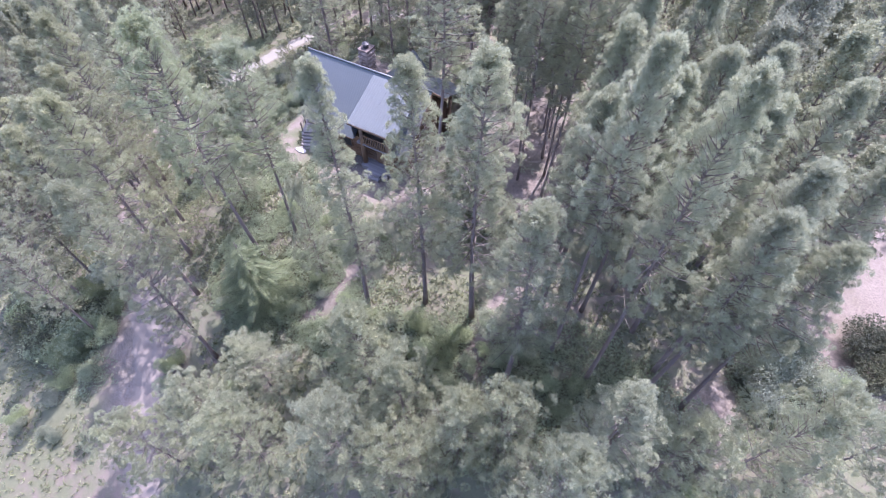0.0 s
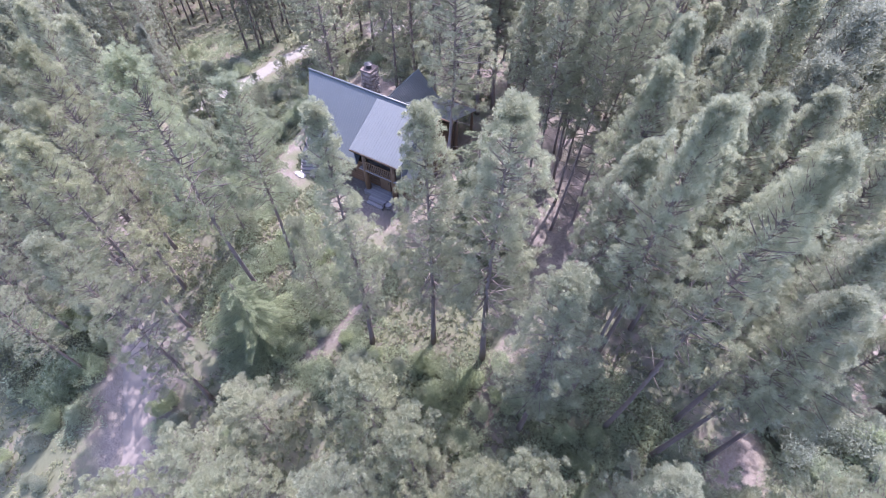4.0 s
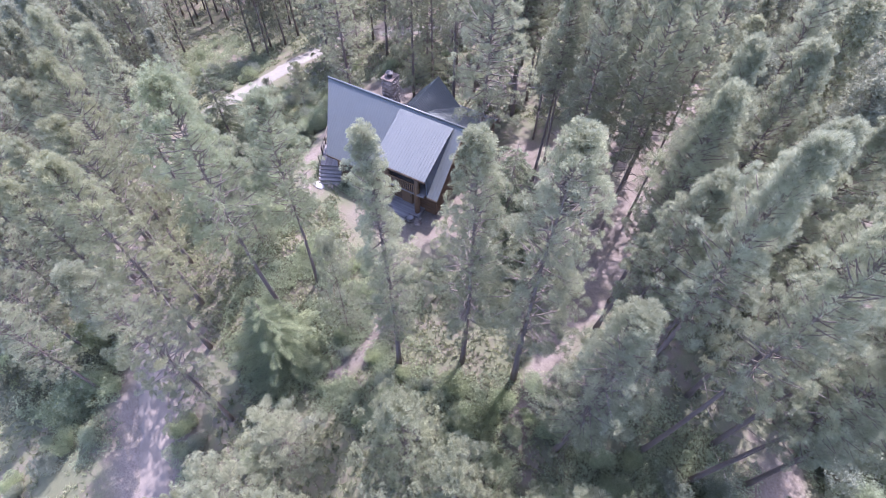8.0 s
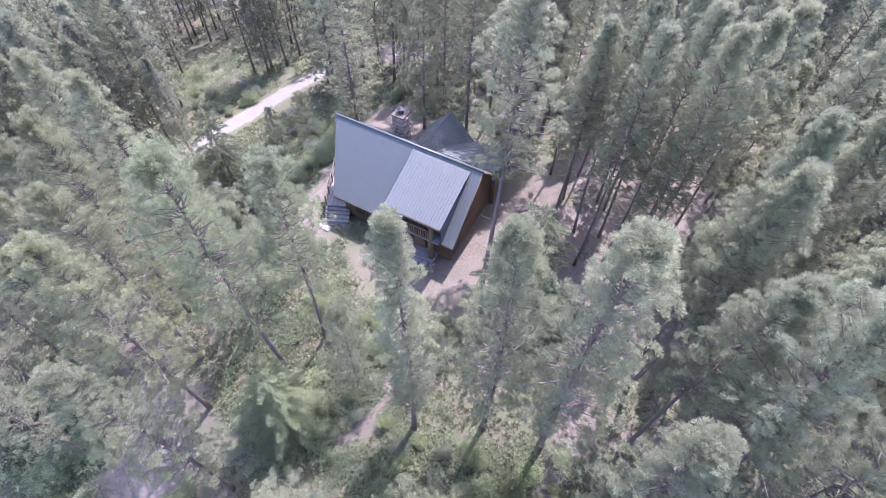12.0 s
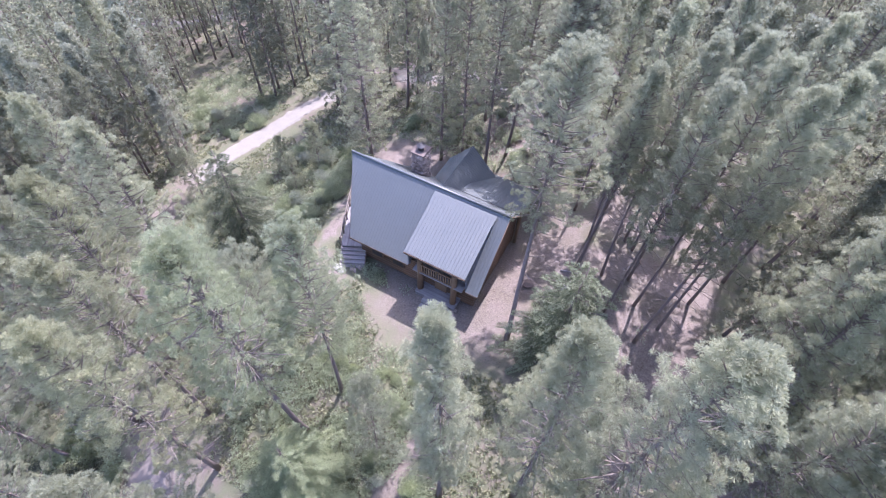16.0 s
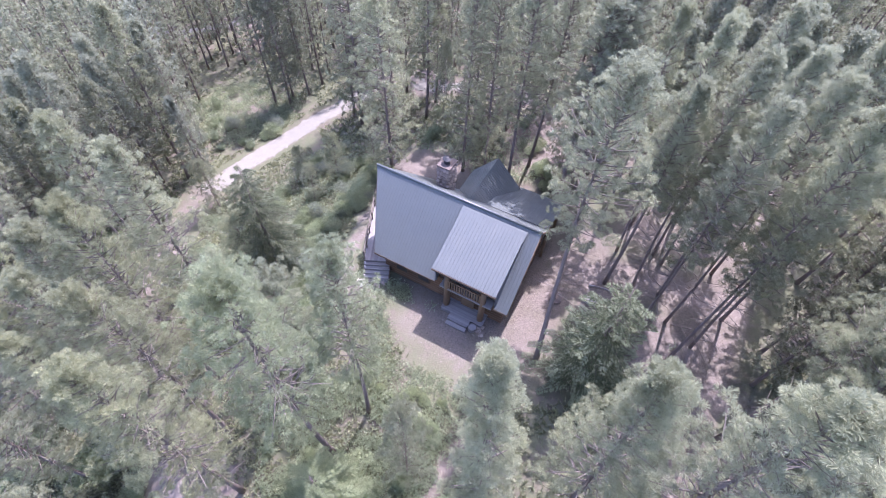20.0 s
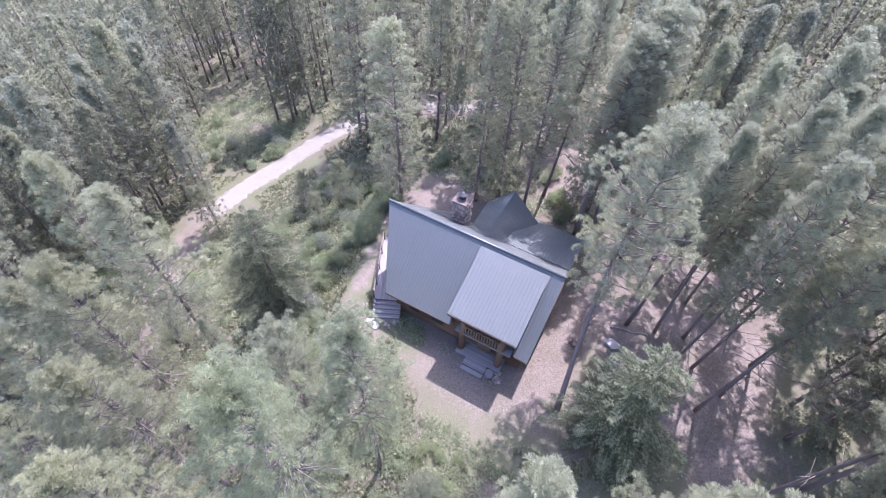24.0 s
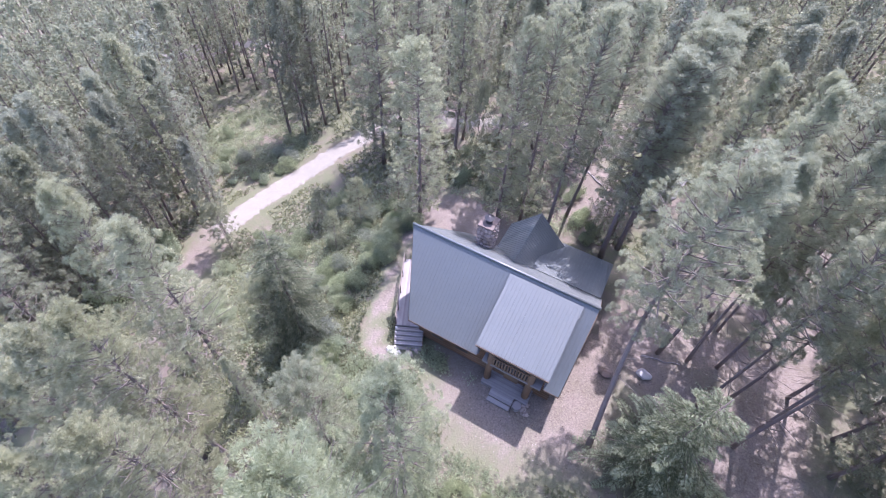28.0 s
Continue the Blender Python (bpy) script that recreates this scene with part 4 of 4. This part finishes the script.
# the open trunks beside the house
row([(15.2, -5.1, 14.1, 0.2, 19.2)], BARE, turn=0, wide=1.3, group=BESIDE, label="leaning ponderosa pine with a long bare trunk")
row([(24.1, 1.3, 20.4), (22.1, 2.4, 19.8), (20.3, 0.8, 19.0), (22.9, -0.5, 20.4), (19.2, 3.8, 19.2), (17.2, 6.8, 18.8), (21.1, 4.4, 19.6), (20.6, 7.3, 18.4),
     (19.8, 7.9, 19.5), (29.9, 6.0, 19.6), (25.6, 4.6, 19.8), (15.2, 9.0, 18.0), (24.2, 8.4, 19.5), (17.4, 10.0, 17.8)], HIGH, group=BESIDE, label="ponderosa pine with a bare lower trunk")
row([(17.3, 3.4, 16.9, 3.8, 16.6)], STAND, group=BESIDE)
# below the house
row([(7.3, -13.1, 6.2, -11.6, 14.8)], ROUND, wide=0.95, group=BELOW, label="ponderosa pine with a rounded bright crown")
row([(6.6, -16.0, 6.0, -17.1, 18.4)], ROUND, wide=1.12, group=BELOW, label="ponderosa pine with a rounded bright crown")
row([(-3.7, -15.8, -3.2, -16.6, 15.7), (-5.9, -16.6, -5.0, -18.0, 14.0), (0.0, -18.2, -1.0, -19.0, 14.6), (7.1, -23.5, 6.0, -22.8, 13.6), (2.6, -20.4, 2.2, -20.6, 15.2)], LUSH, wide=1.1, group=BELOW)
row([(-8.2, -24.7, 15.0), (-5.4, -20.9, 15.5), (-11.0, -22.6, 15.0), (-9.2, -18.4, 15.5)], LUSH, wide=1.08, group=BELOW)
row([(11.2, -14.9, 10.4, -14.0, 7.6)], SMALL, wide=0.62, group=BELOW, label="thin blue-green pine with a bare trunk")
row([(1.6, -12.4, 1.9, -12.9, 9.2)], SMALL, wide=0.9, group=BELOW, label="small grey-green pine sapling")
row([(-1.3, -13.7, 11.0)], HIGH, wide=0.7, group=BELOW, label="thin half-bare leaning pine")
# behind the house and by the drive
row([(-3.4, 6.4, -2.3, 4.6, 14.8)], COLUMN, wide=1.15, group=BEHIND, label="broad dense ponderosa pine clothed to the ground")
row([(-11.9, 13.4, -11.8, 13.6, 15.5)], COLUMN, wide=1.4, group=BEHIND, label="broad dense ponderosa pine clothed to the ground")
row([(2.6, 8.7, 2.5, 9.1, 16.2), (4.3, 9.5, 4.0, 9.6, 17.0)], COLUMN, wide=0.95, group=BEHIND)
row([(-14.5, 15.5, 18.0), (-9.0, 15.4, 18.0), (-13.0, 18.5, 18.5)], COLUMN, wide=1.1, group=BEHIND)
row([(7.4, 12.2, 8.4, 12.7, 17.5), (6.6, 9.4, 6.9, 9.3, 17.8), (11.3, 12.4, 11.3, 12.4, 17.2), (12.4, 14.0, 12.4, 14.2, 17.0)], DENSE, group=BEHIND)
row([(11.3, 9.4, 11.2, 9.3, 16.6), (12.2, 10.9, 12.0, 10.9, 17.4)], DENSE, wide=1.35, group=BEHIND)
row([(14.3, 20.8, 14.3, 20.9, 14.2), (16.9, 20.0, 16.9, 20.2, 16.2), (15.8, 15.8, 15.8, 16.0, 13.6), (16.8, 18.2, 16.8, 18.3, 15.8)], OPEN, group="forest pines")
row([(-38.2, 12.7, 16.0), (-41.6, 21.2, 18.0), (-27.2, 15.7, 18.0), (-25.0, 16.0, 17.0), (-24.1, 18.7, 17.0), (-25.8, 17.5, 18.0)], PINES, group="pine trees by the drive")
row([(-37.8, -5.9, 16.0), (-25.2, -4.1, 15.0), (-26.6, -2.4, 16.0), (-20.6, -0.8, 12.0)], PINES, group="pine trees by the drive")
row([(-8.5, 4.8, 5.4), (-8.8, 1.4, 4.2), (-12.5, 4.0, 4.0), (-7.0, 8.6, 4.5), (-18.9, -1.8, 6.0), (-6.0, -8.3, 8.0)], SMALL, wide=0.8, group="young pines", label="small grey-green pine sapling")
row([(10.4, 11.2, 6.3)], SMALL, wide=0.75, group="young pines", label="low bushy dark pine behind the house")
row([(-1.9, 13.1, 8.5)], SMALL, wide=0.42, group="young pines", label="thin young pine with sparse foliage")
# young pines under the slope, foot and tip
row([(19.4, -20.4, 19.3, -20.3, 8.0), (22.9, -21.5, 22.8, -21.4, 8.1), (21.3, -25.0, 21.2, -25.0, 8.4), (10.2, -30.2, 10.1, -30.2, 3.2), (11.8, -26.8, 11.7, -26.7, 2.9), (12.3, -23.2, 12.2, -23.1, 1.9), (26.6, -21.6, 26.6, -21.6, 8.6),
     (28.4, -20.5, 28.4, -20.5, 8.9), (31.7, -22.3, 31.6, -22.4, 12.0), (40.0, -15.6, 39.8, -15.6, 11.8), (24.8, -24.6, 24.8, -24.6, 7.4), (15.6, -27.2, 15.5, -27.2, 5.0), (43.8, -13.4, 43.7, -13.4, 10.5), (36.2, -17.6, 36.2, -17.6, 9.0)], SMALL, wide=1.08, group="young pines", label="bushy young pine with pale needle tufts")

for x, y, h, w, sets in ((18.1, -5.0, 11.6, 1.08, FIRS[:1]), (-4.7, -7.3, 12.0, 0.95, FIRS[1:]), (8.1, -18.4, 7.6, 1.4, SAPLING)):
    PLACED.append((x, y))
    stand("fir_tree", sets[0], pose(x, y, land(x, y) - 0.05, 0, 0, rng.uniform(0, 360)) @ Matrix.Diagonal((w * h / 12, w * h / 12, h / 12, 1)), "bright green young fir with layered boughs" if sets is SAPLING else "broad pale green fir with arching boughs" if x > 0 else "dark green fir with drooping boughs", "tree", "fir trees")


def spacing(x, y):
    """How far apart the forest's trees stand at a place; 0 where none grow."""
    if near_line(x, y, DRIVE) < 3.6 or near_line(x, y, FAR_ROAD) < 1.9 or near_line(x, y, TRAIL) < 1.6 or near_line(x, y, BACK_LANE) < 1.8:
        return 0
    if near_oval(x, y, 7.6, 16.0, 3.4, 3.2) < 1 or near_oval(x, y, *LOT) < 1.02 or near_oval(x, y, -32.0, 15.5, 10.5, 8.5) < 1 or near_oval(x, y, -60.0, 8.0, 5.0, 4.0) < 1 or near_line(x, y, [(-38.0, 17.0), (-21.0, 5.5)]) < 4.5:
        return 0
    if x > 16 and y > 5:
        return 2.75
    if 27 < x < 44 and -15 < y <= 5:
        return 2.5
    if -20 < x <= 16 and y > 14:
        return 2.8
    if x <= -23 and y > -22:
        return 2.4
    if -25 < x < -2 and y < -12:
        return 3.9
    return 0


n, far_wood = 0, []
for _ in range(36000):
    x, y = rng.uniform(-105, 70), rng.uniform(-42, 95)
    off = math.degrees(math.atan2(y + 27, x - 22)) - 119
    gap = spacing(x, y)
    if n >= 960 or abs(off) > 66 or math.hypot(x - 20, y + 22) > 112 or not gap:
        continue
    if min(math.hypot(x - a, y - b) for a, b in PLACED) < gap:
        continue
    n += 1
    away = math.hypot(x - 14, y + 18)
    if away > 52:
        PLACED.append((x, y))
        far_wood.append((x, y))
    else:
        pine(x, y, rng.uniform(14.5, 19.5), LUSH if -25 < x < -2 and y < -12 else FARPINES if away > 47 else OPEN if x > 9 and y > 4 else PINES, group="forest pines")


# thin forest behind and beside
k = 0
for _ in range(4000):
    x, y = rng.uniform(-110, 115), rng.uniform(-110, 95)
    off = math.degrees(math.atan2(y + 27, x - 22)) - 119
    off = (off + 180) % 360 - 180
    if k < 90 and abs(off) > 68 and math.hypot(x - 20, y + 22) > 34 and y < 40 and near_line(x, y, DRIVE) > 4 and min(math.hypot(x - a, y - b) for a, b in PLACED) > 6.5:
        PLACED.append((x, y))
        far_wood.append((x, y))
        k += 1


def mesh_arrays(me):
    v, f = np.zeros(len(me.vertices) * 3), np.zeros(len(me.loops), int)
    me.vertices.foreach_get("co", v)
    me.loops.foreach_get("vertex_index", f)
    return v.reshape(-1, 3), f.reshape(-1, 3)


def build_far_wood():
    """The pines too far off to be told apart."""
    arrays = [[mesh_arrays(me) for me in t] for t in FARPINES]
    sums = [[], [], []]
    for x, y in far_wood:
        a, k, w = rng.uniform(0, 6.28), rng.uniform(0.85, 1.15), rng.uniform(0.9, 1.15)
        turn = np.array([[math.cos(a) * w, -math.sin(a) * w, 0], [math.sin(a) * w, math.cos(a) * w, 0], [0, 0, k]])
        for total, (v, f) in zip(sums, rng.choice(arrays)):
            total.append((v @ turn.T + (x, y, land(x, y) - 0.1), f))
    wood = tagged(new("far_forest"), "dense stand of far ponderosa pines", "forest", kind="stuff")
    for name, mat, total in (("trunk_mass", BARK, sums[0]), ("branch_mass", TWIG, sums[1]), ("crown_mass", SHADENEEDLES, sums[2])):
        o = new(name, tri_mesh(name, *joined(total), mat))
        o.parent = wood
        o["kind"] = "stuff"


build_far_wood()

# ---- shrubs ----
SHRUBS = [shrub_meshes(s, 1.0, 1900, None, 0.052) for s in (51, 52)] + [shrub_meshes(53, 1.0, 1900, None, 0.052, 1.5)]
GREY = [shrub_meshes(s, 1.0, 1700, GREYLEAF, 0.052, 1.2) for s in (55, 56)]


def shrub(x, y, r, sets, label, group):
    m = pose(x, y, land(x, y) - 0.05, 0, 0, rng.uniform(0, 360)) @ Matrix.Diagonal((r, r, r * rng.uniform(0.8, 1.15), 1))
    return stand("shrub", rng.choice(sets), m, label, "shrub", group)


GREEN_LABEL, GREY_LABEL = "leafy green undergrowth shrub", "grey-green scrubby undergrowth shrub"
# centre, half widths, how many, largest radius, share of grey ones
for cx, cy, rx, ry, many, size, grey in (
    (-1.5, -8.5, 3.5, 2.5, 22, 1.2, 0.1), (-4.4, 3.6, 1.6, 3.0, 16, 1.4, 0.0), (-5.0, -2.0, 2.5, 6.0, 20, 1.1, 0.2), (-11.0, 2.0, 6.0, 8.0, 34, 1.3, 0.3), (-13.0, -7.0, 5.0, 5.0, 22, 1.4, 0.3),
    (9.0, -17.5, 7.0, 4.5, 26, 0.8, 0.3), (17.5, -17.5, 5.0, 3.0, 24, 1.0, 0.25), (26.5, -16.0, 6.0, 3.0, 24, 1.2, 0.2), (12.0, -11.5, 3.0, 2.0, 8, 0.7, 0.1), (8.0, -11.6, 4.0, 1.4, 14, 0.75, 0.15),
    (-5.0, -26.0, 6.0, 4.5, 26, 1.4, 0.2), (9.5, 11.5, 2.2, 1.6, 9, 1.0, 0.0), (-27.0, -7.5, 4.0, 4.0, 14, 1.7, 0.1), (-29.0, 9.0, 8.0, 5.0, 26, 1.0, 0.4),
    (43.2, -7.0, 3.6, 3.2, 26, 1.9, 0.8), (36.0, -15.5, 5.0, 2.5, 16, 1.2, 0.4), (0.0, 14.5, 9.0, 4.0, 24, 1.0, 0.4), (8.0, -27.0, 5.0, 3.0, 14, 1.2, 0.3), (-10.5, -26.5, 6.5, 3.2, 34, 2.2, 0.05), (-4.5, -33.5, 4.5, 2.5, 9, 1.2, 0.4)):
    for _ in range(round(many * 0.72)):
        a, r = rng.uniform(0, 6.283), math.sqrt(rng.random())
        x, y = cx + rx * r * math.cos(a), cy + ry * r * math.sin(a)
        if near_oval(x, y, 7.0, 0.8, 7.2, 6.6) < 1.0 or near_line(x, y, DRIVE) < 1.9:
            continue
        if rng.random() < grey:
            shrub(x, y, size * rng.uniform(0.45, 1.0), GREY, GREY_LABEL, "grey shrubs")
        else:
            shrub(x, y, size * rng.uniform(0.45, 1.0), SHRUBS, GREEN_LABEL, "green shrubs")


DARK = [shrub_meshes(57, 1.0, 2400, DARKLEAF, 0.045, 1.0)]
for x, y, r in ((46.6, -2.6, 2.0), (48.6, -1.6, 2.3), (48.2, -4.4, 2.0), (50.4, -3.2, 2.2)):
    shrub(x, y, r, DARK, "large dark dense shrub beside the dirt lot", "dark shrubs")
# by the drive the dark leaf colour stands in for tree shade
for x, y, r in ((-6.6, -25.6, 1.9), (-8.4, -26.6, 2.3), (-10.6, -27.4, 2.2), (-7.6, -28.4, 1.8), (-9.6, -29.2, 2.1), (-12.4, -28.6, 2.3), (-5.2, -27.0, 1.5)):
    shrub(x, y, r, DARK, "green shrub by the dirt drive, shade put into its dark leaves", "dark shrubs")


# ---- grass and weeds ----
def build_grass():
    r = np.random.default_rng(5)
    pos = []
    while len(pos) < 42000:
        x, y = r.normal(-2, 22), r.normal(-4, 17)
        if near_line(x, y, DRIVE) > 2.3 and bare(x, y) < 0.2 + 0.2 * r.random() and noise.noise(Vector((x * 0.25, y * 0.25, 1.0))) > -0.3:
            pos.append((x, y, land(x, y)))
    at = np.array(pos)
    size = np.array([0.36 if bare(x, y) < 0.25 else 0.16 for x, y, _ in pos])[:, None, None]
    v, f = needles(r, at, np.tile((0, 0, 1.0), (len(at), 1)), 5, size, 0.2 * size, 0.7, False)
    g = new("grass", tri_mesh("grass", v, f, GRASS))
    return tagged(g, "dry tufted grass and low weeds", "grass", kind="stuff")


build_grass()


def build_weeds():
    """Knee-high leafy undergrowth in patches."""
    r = np.random.default_rng(8)
    pos, up = [], []
    for cx, cy, rx, ry, many in ((8.5, -16.5, 6.5, 5.0, 3400), (17.5, -17.0, 6.0, 3.5, 1400), (27.0, -15.5, 7.0, 3.5, 900), (-1.0, -9.5, 4.0, 3.0, 500), (2.5, -10.0, 4.0, 3.5, 900), (5.2, -4.7, 2.0, 0.5, 110), (21.5, -2.0, 4.0, 4.5, 260), (43.0, -7.0, 4.0, 4.0, 700), (-10.0, 0.0, 7.0, 10.0, 1300), (-3.0, -26.0, 8.0, 5.0, 800), (10.0, -11.4, 5.5, 2.2, 620), (-31.0, 12.5, 9.0, 7.0, 2000), (2.0, 13.0, 9.0, 4.0, 500), (38.0, -14.0, 7.0, 3.0, 600), (32.0, -14.5, 5.0, 5.0, 1300), (26.0, -19.5, 4.0, 2.5, 700)):
        for _ in range(many):
            a, q = r.uniform(0, 6.283), math.sqrt(r.random())
            x, y = cx + rx * q * math.cos(a), cy + ry * q * math.sin(a)
            if (bare(x, y) > 0.6 and not (3 < x < 7.2 and y > -5.3)) or near_line(x, y, DRIVE) < 1.5 or noise.noise(Vector((x * 0.4, y * 0.4, 4.0))) < -0.25:
                continue
            z, tall = land(x, y), r.uniform(0.15, 0.55)
            for _ in range(7):
                d = r.normal(0, 1, 3) * (0.2, 0.2, 0)
                pos.append((x + d[0], y + d[1], z + tall * r.uniform(0.2, 1.0)))
    at = np.array(pos)
    v, f = needles(r, at, np.tile((0, 0, 1.0), (len(at), 1)), 8, 0.1, 0.04, 1.1)
    g = new("undergrowth", tri_mesh("undergrowth", v, f, LEAVES))
    return tagged(g, "leafy green weeds and brambles among the pines", "undergrowth", kind="stuff")


build_weeds()


def build_litter():
    """Chips of wood, cones and pebbles strewn over the yard and the trail."""
    r = np.random.default_rng(12)
    v, f = [], []
    n = 0
    while n < 5000:
        x, y = r.uniform(-4, 30), r.uniform(-14, 16)
        if bare(x, y) < 0.45 or (2.2 < x < 12.2 and -4.0 < y < 6.8):
            continue
        a, k, z = r.uniform(0, 6.28), r.uniform(0.025, 0.075), land(x, y)
        c, s_ = math.cos(a) * k, math.sin(a) * k
        h = 0.5 * k
        b = len(v)
        v += [(x + c, y + s_, z), (x - 0.5 * s_, y + 0.5 * c, z), (x - c, y - s_, z), (x + 0.5 * s_, y - 0.5 * c, z), (x, y, z + h)]
        f += [(b, b + 1, b + 4), (b + 1, b + 2, b + 4), (b + 2, b + 3, b + 4), (b + 3, b, b + 4)]
        n += 1
    m, nt, bs = material("yard_litter", 0.9, 0.0, 0.2)
    geo = nt.nodes.new("ShaderNodeNewGeometry")
    nt.links.new(ramp(nt, geo.outputs["Random Per Island"], ((0.0, (0.05, 0.04, 0.03)), (0.5, (0.15, 0.12, 0.1)), (1.0, (0.24, 0.215, 0.2)))), bs.inputs["Base Color"])
    g = new("yard_litter", tri_mesh("yard_litter", v, f, m))
    return tagged(g, "pebbles, pine cones and wood chips on bare soil", "litter", kind="stuff")


build_litter()
